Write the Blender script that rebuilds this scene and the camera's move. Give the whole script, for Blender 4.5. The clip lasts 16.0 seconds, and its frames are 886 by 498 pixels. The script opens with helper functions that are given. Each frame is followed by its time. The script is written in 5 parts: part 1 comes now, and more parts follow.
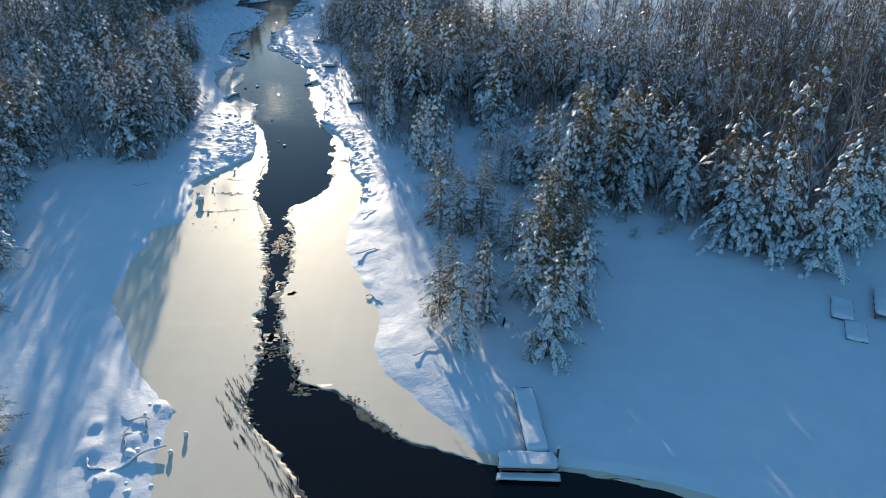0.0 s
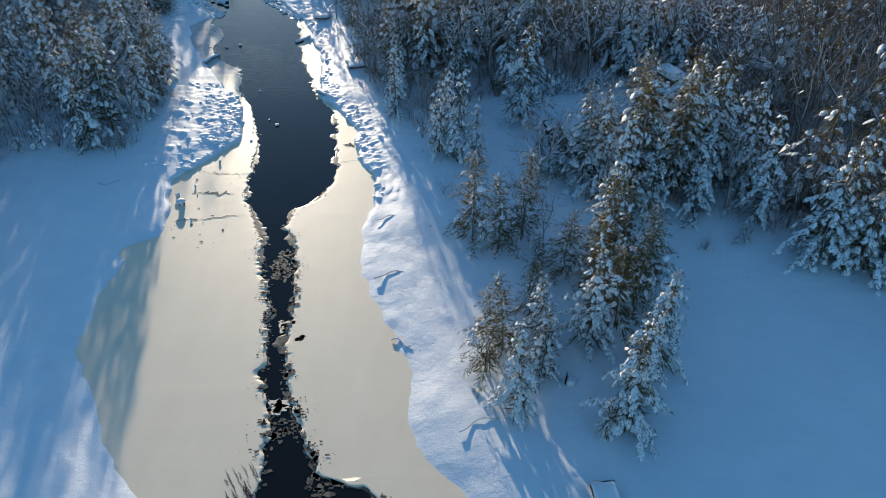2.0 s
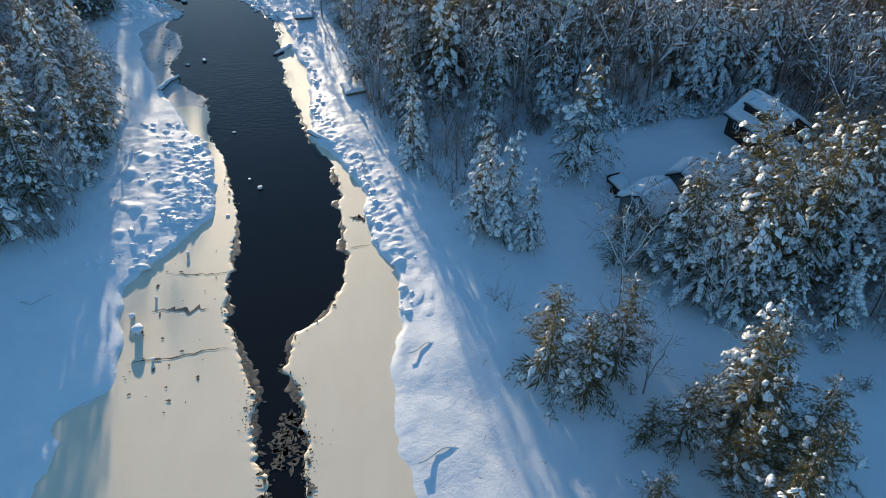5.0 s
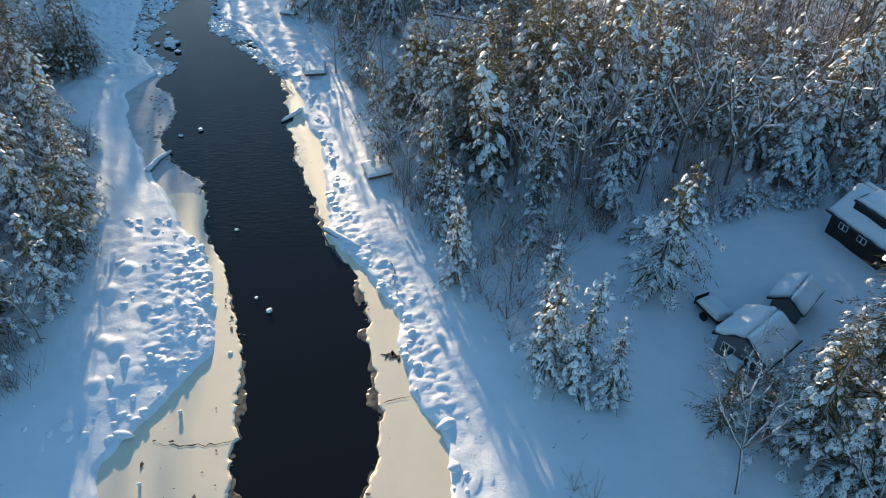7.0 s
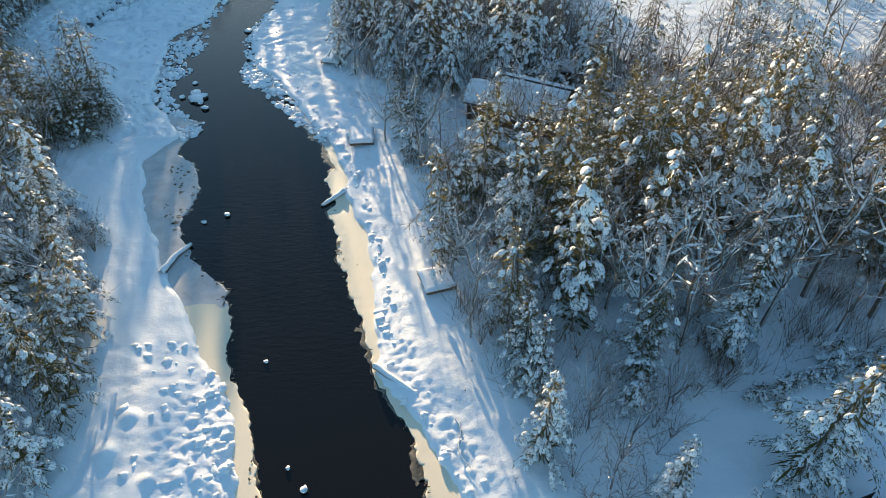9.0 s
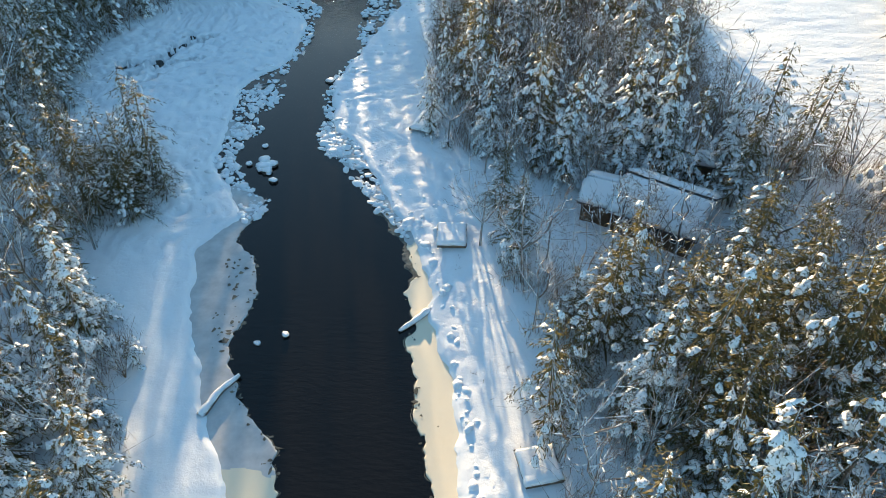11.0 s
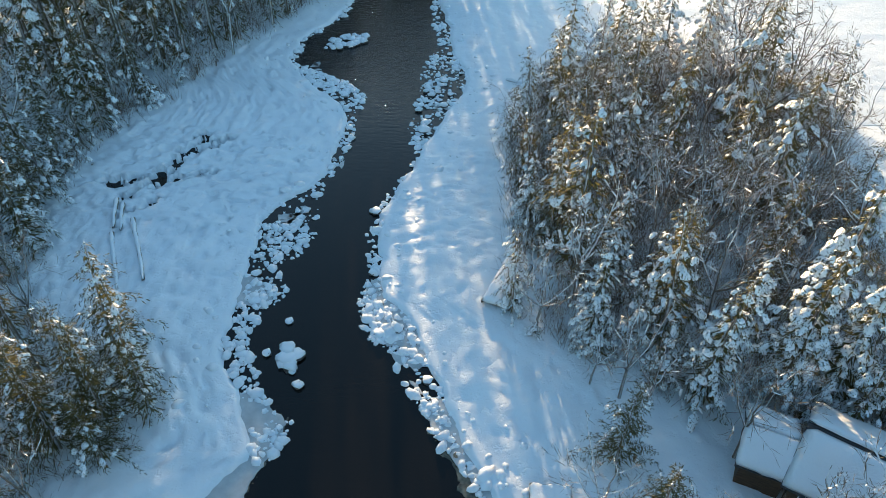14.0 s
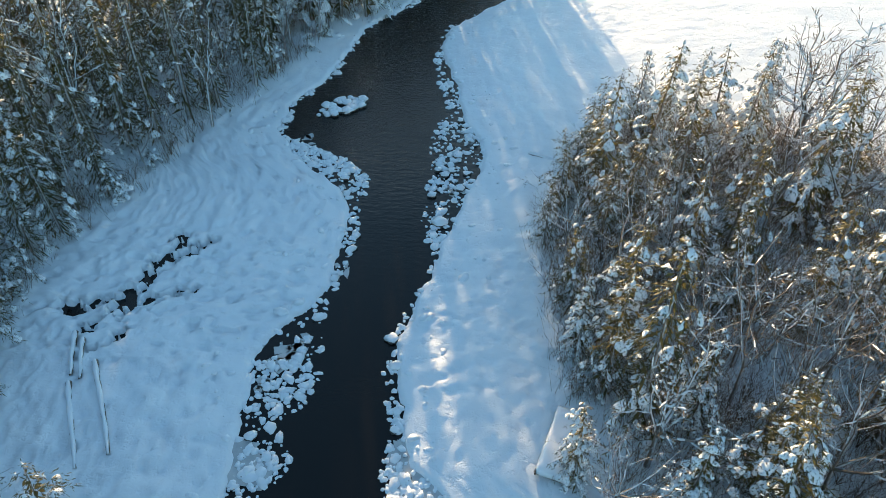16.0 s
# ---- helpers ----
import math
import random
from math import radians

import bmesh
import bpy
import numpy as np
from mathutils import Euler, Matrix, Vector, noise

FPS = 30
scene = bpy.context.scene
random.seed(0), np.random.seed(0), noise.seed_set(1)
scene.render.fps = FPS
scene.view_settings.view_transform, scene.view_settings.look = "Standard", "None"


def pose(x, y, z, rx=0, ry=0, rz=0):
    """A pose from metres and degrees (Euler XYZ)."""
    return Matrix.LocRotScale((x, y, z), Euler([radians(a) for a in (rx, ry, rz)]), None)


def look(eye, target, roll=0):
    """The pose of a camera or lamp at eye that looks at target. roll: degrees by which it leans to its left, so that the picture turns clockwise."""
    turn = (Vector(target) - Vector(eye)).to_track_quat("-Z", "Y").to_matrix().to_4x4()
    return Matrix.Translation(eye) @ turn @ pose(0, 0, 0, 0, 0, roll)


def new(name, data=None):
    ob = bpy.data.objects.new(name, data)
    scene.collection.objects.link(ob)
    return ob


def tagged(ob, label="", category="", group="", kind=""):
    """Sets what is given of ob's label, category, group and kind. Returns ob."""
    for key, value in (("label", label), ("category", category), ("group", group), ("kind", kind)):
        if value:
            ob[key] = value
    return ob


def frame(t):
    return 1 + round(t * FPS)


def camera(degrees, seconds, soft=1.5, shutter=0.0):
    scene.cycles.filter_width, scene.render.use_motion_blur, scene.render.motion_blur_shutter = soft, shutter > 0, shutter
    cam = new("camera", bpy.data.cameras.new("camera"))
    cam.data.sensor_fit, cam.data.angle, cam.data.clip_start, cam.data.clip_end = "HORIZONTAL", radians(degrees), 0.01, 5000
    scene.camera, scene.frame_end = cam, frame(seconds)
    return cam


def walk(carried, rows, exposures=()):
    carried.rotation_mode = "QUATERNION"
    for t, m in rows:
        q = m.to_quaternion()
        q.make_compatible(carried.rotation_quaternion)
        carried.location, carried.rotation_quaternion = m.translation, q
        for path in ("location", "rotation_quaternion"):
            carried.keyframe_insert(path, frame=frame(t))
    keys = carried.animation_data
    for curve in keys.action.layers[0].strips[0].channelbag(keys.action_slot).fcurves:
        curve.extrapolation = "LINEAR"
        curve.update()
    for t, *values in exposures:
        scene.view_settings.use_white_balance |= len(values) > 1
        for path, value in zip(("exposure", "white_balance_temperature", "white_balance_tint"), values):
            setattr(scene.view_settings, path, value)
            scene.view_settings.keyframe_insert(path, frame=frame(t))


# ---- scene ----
cam = camera(63.9, 16.0, soft=0.42)
METRES, EYE, TILT, LEAN, TURN = 120.0, 36.62, -30.64, -0.73, 0.0
ROWS = [
    (0.0, 0.0, 0.0, 0.0, -0.0, 0.0, -0.0),
    (0.5, -0.0095, 0.0265, 0.0158, -0.88, -1.47, 0.54),
    (1.0, -0.0178, 0.0532, 0.032, -0.94, -2.95, 0.61),
    (1.5, -0.0259, 0.0797, 0.048, -1.03, -4.45, 0.69),
    (2.0, -0.0335, 0.1065, 0.064, -1.13, -5.81, 0.8),
    (2.5, -0.041, 0.1331, 0.0799, -1.4, -7.17, 0.93),
    (3.0, -0.0479, 0.1598, 0.0954, -2.13, -8.48, 1.39),
    (5.5, -0.078, 0.2945, 0.1741, -3.43, -10.4, 2.3),
    (6.0, -0.0837, 0.3215, 0.1901, -3.49, -10.42, 2.32),
    (6.5, -0.089, 0.3485, 0.2062, -3.52, -10.44, 2.36),
    (7.0, -0.0941, 0.3756, 0.2219, -3.56, -10.44, 2.4),
    (7.5, -0.0999, 0.4025, 0.2378, -3.63, -10.46, 2.41),
    (8.0, -0.105, 0.4293, 0.2537, -3.5, -10.5, 2.31),
    (8.5, -0.1099, 0.4542, 0.2684, -2.91, -10.54, 1.95),
    (9.0, -0.1148, 0.481, 0.2838, -1.25, -10.53, 0.97),
    (11.5, -0.1447, 0.6143, 0.3626, 5.88, -10.88, -3.26),
    (12.0, -0.152, 0.6407, 0.3783, 6.88, -10.96, -3.81),
    (12.5, -0.1603, 0.6668, 0.3935, 7.3, -10.95, -4.04),
    (13.0, -0.1694, 0.6929, 0.4089, 7.28, -10.93, -4.0),
    (13.5, -0.1795, 0.7187, 0.4243, 7.15, -10.89, -3.96),
    (14.0, -0.1895, 0.7447, 0.4399, 7.11, -10.9, -3.89),
    (14.5, -0.2001, 0.7705, 0.4554, 7.04, -10.89, -3.83),
    (15.0, -0.2112, 0.796, 0.4708, 6.94, -10.9, -3.77),
    (15.5, -0.2223, 0.8193, 0.4862, 6.47, -10.66, -3.52),
    (16.0, -0.2319, 0.8341, 0.4951, 5.26, -10.52, -2.86),
]

EXPOSURES = [(0.0, 1.28, 4820, -3), (5.5, 1.52, 5080, -3), (9.0, 2.1, 5700, -5), (12.0, 2.4, 6050, -5), (16.0, 2.33, 6150, -5)]
walk(cam, [(t, pose(0, 0, EYE, TILT, LEAN, TURN) @ pose(METRES * x, METRES * y, METRES * z, 90 + pitch, roll, yaw)) for t, x, y, z, yaw, pitch, roll in ROWS], EXPOSURES)

# ---- light ----
SUN_AZ, SUN_EL = -13.0, 9.0
world = bpy.data.worlds.new("winter_sky")
scene.world = world
world.use_nodes = True
sky = world.node_tree.nodes.new("ShaderNodeTexSky")
sky.sky_type, sky.sun_disc = "NISHITA", False
sky.sun_elevation, sky.sun_rotation = radians(SUN_EL), radians(SUN_AZ)
sky.air_density, sky.dust_density, sky.ozone_density = 1.0, 0.3, 2.0
backdrop = world.node_tree.nodes["Background"]
world.node_tree.links.new(sky.outputs[0], backdrop.inputs[0])
backdrop.inputs[1].default_value = 0.07
sun = new("sun", bpy.data.lights.new("sun", "SUN"))
sun.data.energy, sun.data.angle, sun.data.color = 3.3, radians(0.6), (1.0, 0.66, 0.385)
a, e = radians(SUN_AZ), radians(SUN_EL)
sun.matrix_world = look((200 * math.sin(a) * math.cos(e), 200 * math.cos(a) * math.cos(e), 200 * math.sin(e)), (0, 0, 0))


# ---- materials ----
def material(name, base, rough=0.6, spec=0.3):
    m = bpy.data.materials.new(name)
    m.use_nodes = True
    b = m.node_tree.nodes["Principled BSDF"]
    b.inputs["Base Color"].default_value = (*base, 1)
    b.inputs["Roughness"].default_value = rough
    b.inputs["Specular IOR Level"].default_value = spec
    return m


def node(m, kind, **values):
    n = m.node_tree.nodes.new(kind)
    for k, v in values.items():
        n.inputs[k].default_value = v
    return n


def link(m, a, b):
    m.node_tree.links.new(a, b)


def grain(m, scale, detail=4.0, stretch=(1, 1, 1), space="Object"):
    co = node(m, "ShaderNodeTexCoord")
    mp = node(m, "ShaderNodeMapping", Scale=stretch)
    link(m, co.outputs[space], mp.inputs[0])
    n = node(m, "ShaderNodeTexNoise", Scale=scale, Detail=detail, Roughness=0.6)
    link(m, mp.outputs[0], n.inputs["Vector"])
    return n.outputs["Fac"]


def ramp(m, fac, stops):
    n = node(m, "ShaderNodeValToRGB")
    while len(n.color_ramp.elements) < len(stops):
        n.color_ramp.elements.new(0.5)
    for el, (p, c) in zip(n.color_ramp.elements, stops):
        el.position, el.color = p, (*c, 1)
    link(m, fac, n.inputs[0])
    return n.outputs["Color"]


def blend(m, fac, a, b):
    n = m.node_tree.nodes.new("ShaderNodeMix")
    n.data_type = "RGBA"
    link(m, fac, n.inputs[0])
    for s, v in ((n.inputs[6], a), (n.inputs[7], b)):
        if isinstance(v, tuple):
            s.default_value = (*v, 1)
        else:
            link(m, v, s)
    return n.outputs[2]


def bump(m, fac, strength, distance, under=None):
    n = node(m, "ShaderNodeBump", Strength=strength, Distance=distance)
    link(m, fac, n.inputs["Height"])
    if under:
        link(m, under, n.inputs["Normal"])
    return n.outputs["Normal"]


def surface(m, colour=None, normal=None, rough=None):
    b = m.node_tree.nodes["Principled BSDF"]
    for k, v in (("Base Color", colour), ("Normal", normal), ("Roughness", rough)):
        if v is not None:
            link(m, v, b.inputs[k])
    return m


def top_snow(m, colour, low=0.2, high=0.6, amount=0.35, wind=(0.0, 0.0, 1.0)):
    """White where a face looks up or into the wind and the grain lets snow lie."""
    g = node(m, "ShaderNodeNewGeometry")
    dot = node(m, "ShaderNodeVectorMath")
    dot.operation = "DOT_PRODUCT"
    link(m, g.outputs["Normal"], dot.inputs[0])
    dot.inputs[1].default_value = wind
    add = node(m, "ShaderNodeMath")
    add.operation = "MULTIPLY_ADD"
    link(m, grain(m, 5.0, 3.0), add.inputs[0])
    add.inputs[1].default_value = amount
    link(m, dot.outputs["Value"], add.inputs[2])
    r = node(m, "ShaderNodeMapRange")
    r.inputs["From Min"].default_value, r.inputs["From Max"].default_value = low + amount / 2, high + amount / 2
    link(m, add.outputs[0], r.inputs["Value"])
    return blend(m, r.outputs[0], colour, (0.85, 0.87, 0.9))


def see_through(m, colour, share):
    """Lets light from behind shine through thin needles."""
    out = m.node_tree.nodes["Material Output"]
    glow = node(m, "ShaderNodeBsdfTranslucent", Color=(*colour, 1))
    mix = node(m, "ShaderNodeMixShader", Fac=share)
    link(m, m.node_tree.nodes["Principled BSDF"].outputs[0], mix.inputs[1])
    link(m, glow.outputs[0], mix.inputs[2])
    link(m, mix.outputs[0], out.inputs["Surface"])


def tinted(m, dark, light):
    info = node(m, "ShaderNodeObjectInfo")
    return blend(m, info.outputs["Random"], dark, light)


SNOW = material("snow", (0.86, 0.87, 0.89), 0.55, 0.25)
upstream = node(SNOW, "ShaderNodeMapRange")
upstream.inputs["From Min"].default_value, upstream.inputs["From Max"].default_value = 108.0, 126.0
at = node(SNOW, "ShaderNodeSeparateXYZ")
link(SNOW, node(SNOW, "ShaderNodeTexCoord").outputs["Object"], at.inputs[0])
link(SNOW, at.outputs["Y"], upstream.inputs["Value"])
pits = node(SNOW, "ShaderNodeMapRange")
pits.inputs["From Min"].default_value, pits.inputs["From Max"].default_value = 0.26, 0.46
link(SNOW, grain(SNOW, 2.1, 3), pits.inputs["Value"])
pitted = node(SNOW, "ShaderNodeMath")
pitted.operation = "MULTIPLY"
link(SNOW, pits.outputs[0], pitted.inputs[0])
link(SNOW, upstream.outputs[0], pitted.inputs[1])
surface(SNOW, ramp(SNOW, grain(SNOW, 0.35, 3), [(0.3, (0.82, 0.835, 0.86)), (0.7, (0.88, 0.89, 0.9))]),
        bump(SNOW, grain(SNOW, 9.0, 5), 0.4, 0.035, bump(SNOW, pitted.outputs[0], 0.3, 0.14, bump(SNOW, grain(SNOW, 1.3, 5), 0.4, 0.12))))
LOAD = material("snow_load", (0.86, 0.87, 0.89), 0.55, 0.25)
surface(LOAD, None, bump(LOAD, grain(LOAD, 7.0, 4), 0.6, 0.06))
CLUMP = material("snow_on_needles", (0.8, 0.82, 0.85), 0.6, 0.2)
gap = node(CLUMP, "ShaderNodeMapRange")
gap.inputs["From Min"].default_value, gap.inputs["From Max"].default_value = 0.37, 0.46
link(CLUMP, grain(CLUMP, 8.0, 3), gap.inputs["Value"])
surface(CLUMP, blend(CLUMP, gap.outputs[0], tinted(CLUMP, (0.045, 0.05, 0.025), (0.09, 0.075, 0.04)), (0.86, 0.87, 0.89)), bump(CLUMP, grain(CLUMP, 6.0, 4), 0.7, 0.08))
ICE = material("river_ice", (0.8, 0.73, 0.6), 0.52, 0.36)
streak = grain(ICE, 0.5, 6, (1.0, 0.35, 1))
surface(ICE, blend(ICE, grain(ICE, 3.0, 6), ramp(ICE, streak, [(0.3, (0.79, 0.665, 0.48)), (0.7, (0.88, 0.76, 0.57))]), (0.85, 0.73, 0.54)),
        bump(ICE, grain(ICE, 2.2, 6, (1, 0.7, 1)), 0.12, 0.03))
# Shaded copy of the river ice: the upstream shade is put into its grey.
SHADE_GREY_ICE = material("shade_grey_river_ice", (0.6, 0.6, 0.6), 0.5, 0.2)
surface(SHADE_GREY_ICE, ramp(SHADE_GREY_ICE, grain(SHADE_GREY_ICE, 0.9, 6), [(0.3, (0.42, 0.42, 0.42)), (0.7, (0.6, 0.59, 0.58))]), bump(SHADE_GREY_ICE, grain(SHADE_GREY_ICE, 2.2, 6), 0.15, 0.03))
THIN = material("thin_wet_ice", (0.1, 0.085, 0.06), 0.25, 0.4)
surface(THIN, ramp(THIN, grain(THIN, 1.8, 5), [(0.35, (0.05, 0.045, 0.035)), (0.65, (0.24, 0.2, 0.14))]), bump(THIN, grain(THIN, 4, 4), 0.3, 0.03))
WATER = material("river_water", (0.009, 0.008, 0.007), 0.03, 0.5)
WATER.node_tree.nodes["Principled BSDF"].inputs["IOR"].default_value = 1.33
riffle = node(WATER, "ShaderNodeSeparateXYZ")
link(WATER, node(WATER, "ShaderNodeTexCoord").outputs["Object"], riffle.inputs[0])
reach = node(WATER, "ShaderNodeFloatCurve")
span = node(WATER, "ShaderNodeMapRange")
span.inputs["From Max"].default_value = 240.0
link(WATER, riffle.outputs["Y"], span.inputs["Value"])
link(WATER, span.outputs[0], reach.inputs["Value"])
for p, v in ((0.39, 0.05), (0.405, 0.34), (0.45, 0.34), (0.5, 0.12), (0.55, 0.1), (0.62, 0.12), (0.68, 0.6), (0.74, 1.0), (0.9, 1.0)):
    reach.mapping.curves[0].points.new(p, v)
reach.mapping.curves[0].points[0].location = (0, 0.06)
reach.mapping.curves[0].points[-1].location = (1, 0.4)
reach.mapping.update()
waves = node(WATER, "ShaderNodeBump", Distance=0.08)
link(WATER, reach.outputs[0], waves.inputs["Strength"])
link(WATER, grain(WATER, 1.7, 4, (0.6, 1.5, 1)), waves.inputs["Height"])
link(WATER, bump(WATER, grain(WATER, 0.5, 3), 0.06, 0.12), waves.inputs["Normal"])
surface(WATER, None, waves.outputs["Normal"])
WIND = (0.1, -0.55, 0.82)
NEEDLE = material("conifer_needles", (0.05, 0.055, 0.025), 0.6, 0.3)
surface(NEEDLE, top_snow(NEEDLE, blend(NEEDLE, grain(NEEDLE, 2.5, 3), tinted(NEEDLE, (0.035, 0.045, 0.02), (0.085, 0.075, 0.028)), (0.13, 0.105, 0.04)), 1.02, 1.3, 0.45))
see_through(NEEDLE, (0.17, 0.135, 0.045), 0.3)
BARK = material("bark_with_snow", (0.12, 0.09, 0.07), 0.85, 0.2)
surface(BARK, top_snow(BARK, ramp(BARK, grain(BARK, 12, 4, (1, 1, 0.2)), [(0.3, (0.08, 0.065, 0.055)), (0.7, (0.24, 0.2, 0.165))]), 0.36, 0.85, 0.5, WIND))
TWIG = material("frosted_twigs", (0.16, 0.12, 0.09), 0.8, 0.2)
surface(TWIG, top_snow(TWIG, tinted(TWIG, (0.1, 0.07, 0.05), (0.2, 0.135, 0.08)), 0.78, 1.15, 0.7, WIND))
ROCK = material("wet_rock", (0.08, 0.07, 0.06), 0.5, 0.4)
surface(ROCK, ramp(ROCK, grain(ROCK, 4, 5), [(0.3, (0.03, 0.027, 0.024)), (0.7, (0.12, 0.105, 0.09))]))
WOOD = material("weathered_wood", (0.16, 0.12, 0.09), 0.75, 0.25)
surface(WOOD, ramp(WOOD, grain(WOOD, 3, 6, (1, 1, 8)), [(0.3, (0.08, 0.06, 0.045)), (0.7, (0.2, 0.15, 0.11))]))


# ---- mesh helpers ----
def value_noise(x, y, seed=0):
    xi, yi = np.floor(x).astype(np.int64), np.floor(y).astype(np.int64)
    fx, fy = x - xi, y - yi
    fx, fy = fx * fx * (3 - 2 * fx), fy * fy * (3 - 2 * fy)

    def h(i, j):
        n = (i * 374761393 + j * 668265263 + seed * 974634541) & 0xFFFFFFFF
        n = ((n ^ (n >> 13)) * 1274126177) & 0xFFFFFFFF
        return ((n ^ (n >> 16)) & 0xFFFF) / 65535.0
    return (h(xi, yi) * (1 - fx) + h(xi + 1, yi) * fx) * (1 - fy) + (h(xi, yi + 1) * (1 - fx) + h(xi + 1, yi + 1) * fx) * fy


def fbm(x, y, seed=0, octaves=4):
    x, y = np.asarray(x, float), np.asarray(y, float)
    out, amp, tot = 0.0, 1.0, 0.0
    for k in range(octaves):
        out = out + amp * value_noise(x * 2 ** k + 17.3 * k, y * 2 ** k - 9.1 * k, seed + k)
        tot, amp = tot + amp, amp * 0.5
    return out / tot * 2 - 1


def rise(v):
    v = np.clip(v, 0, 1)
    return v * v * (3 - 2 * v)


def mesh_of(name, V, F, mat, smooth=True, mats=None, index=None):
    """A mesh from arrays of points and of triangles or quads."""
    V, F = np.asarray(V, np.float32), np.asarray(F, np.int32)
    me = bpy.data.meshes.new(name)
    n, k = F.shape
    me.vertices.add(len(V)), me.loops.add(n * k), me.polygons.add(n)
    me.vertices.foreach_set("co", V.ravel())
    me.loops.foreach_set("vertex_index", F.ravel())
    me.polygons.foreach_set("loop_start", np.arange(0, n * k, k, dtype=np.int32))
    me.polygons.foreach_set("use_smooth", np.full(n, smooth))
    for m in (mats or [mat]):
        me.materials.append(m)
    if index is not None:
        me.polygons.foreach_set("material_index", np.asarray(index, np.int32))
    me.update(calc_edges=True)
    me.validate()
    return me


def bm_mesh(name, bm, mat, smooth=False):
    me = bpy.data.meshes.new(name)
    bmesh.ops.recalc_face_normals(bm, faces=bm.faces)
    bm.to_mesh(me)
    bm.free()
    me.materials.append(mat)
    for p in me.polygons:
        p.use_smooth = smooth
    return me


def part(name, bm, mat, parent, label="", smooth=False):
    me = bm if isinstance(bm, bpy.types.Mesh) else bm_mesh(name, bm, mat, smooth)
    ob = new(name, me)
    ob.parent = parent
    return tagged(ob, label)


def thing(name, m, label, category, group="", kind=""):
    ob = new(name)
    ob.matrix_world = m
    ob.empty_display_size = 0.2
    return tagged(ob, label, category, group, kind)


def box(x0, x1, y0, y1, z0, z1, bevel=0.0, bm=None):
    bm = bm or bmesh.new()
    got = bmesh.ops.create_cube(bm, size=1.0, matrix=Matrix.Translation(((x0 + x1) / 2, (y0 + y1) / 2, (z0 + z1) / 2)) @ Matrix.Diagonal((x1 - x0, y1 - y0, z1 - z0, 1)))
    if bevel:
        bmesh.ops.bevel(bm, geom=list({e for v in got["verts"] for e in v.link_edges}), offset=bevel, segments=3, affect="EDGES", profile=0.6)
    return bm


class Heap:
    """Gathers points and triangles of one part."""

    def __init__(self):
        self.v, self.f, self.n = [], [], 0

    def add(self, v, f):
        self.v.append(np.asarray(v, float)), self.f.append(np.asarray(f, int) + self.n)
        self.n += len(v)

    def arrays(self):
        return np.concatenate(self.v), np.concatenate(self.f)


OCTA = np.array([(0, 2, 4), (2, 1, 4), (1, 3, 4), (3, 0, 4), (2, 0, 5), (1, 2, 5), (3, 1, 5), (0, 3, 5)])
DOME_A = np.array([2 * math.pi * k / 5 for k in range(5)])
DOME = np.concatenate([np.stack([np.cos(DOME_A), np.sin(DOME_A), np.full(5, -0.45)], 1), np.stack([0.8 * np.cos(DOME_A + 0.63), 0.8 * np.sin(DOME_A + 0.63), np.full(5, 0.5)], 1), [(0, 0, 0.95)]])
DOME_F = np.array([t for k in range(5) for t in ((k, (k + 1) % 5, 5 + k), (5 + k, (k + 1) % 5, 5 + (k + 1) % 5), (5 + k, 5 + (k + 1) % 5, 10))])


def lump(heap, c, u, v, w, rng, rough=0.25, round_top=False):
    """A small uneven lump of snow round c with half axes u, v and w."""
    if round_top:
        k = DOME * (1 + rough * 0.8 * (rng.random((11, 1)) - 0.5) * 2)
        heap.add(c + k[:, :1] * u + k[:, 1:2] * v + k[:, 2:] * w, DOME_F)
        return
    k = 1 + rough * (rng.random(6) - 0.5) * 2
    heap.add([c + u * k[0], c - u * k[1], c + v * k[2], c - v * k[3], c + w * k[4], c - w * 0.5 * k[5]], OCTA)


def tube(heap, pts, radii, sides=3):
    pts = np.asarray(pts, float)
    n = len(pts)
    t = np.gradient(pts, axis=0)
    t /= np.linalg.norm(t, axis=1)[:, None] + 1e-9
    ref = np.array([0.31, 0.17, 0.94]) if abs(t[0][2]) < 0.8 else np.array([1.0, 0.1, 0.0])
    s = np.cross(t, ref)
    s /= np.linalg.norm(s, axis=1)[:, None] + 1e-9
    w = np.cross(s, t)
    V = []
    for k in range(sides):
        a = 2 * math.pi * k / sides + 0.5
        V.append(pts + (s * math.cos(a) + w * math.sin(a)) * np.asarray(radii)[:, None])
    V = np.stack(V, 1).reshape(-1, 3)
    F = []
    for i in range(n - 1):
        for k in range(sides):
            a, b = i * sides + k, i * sides + (k + 1) % sides
            F += [(a, b, b + sides), (a, b + sides, a + sides)]
    heap.add(V, F)


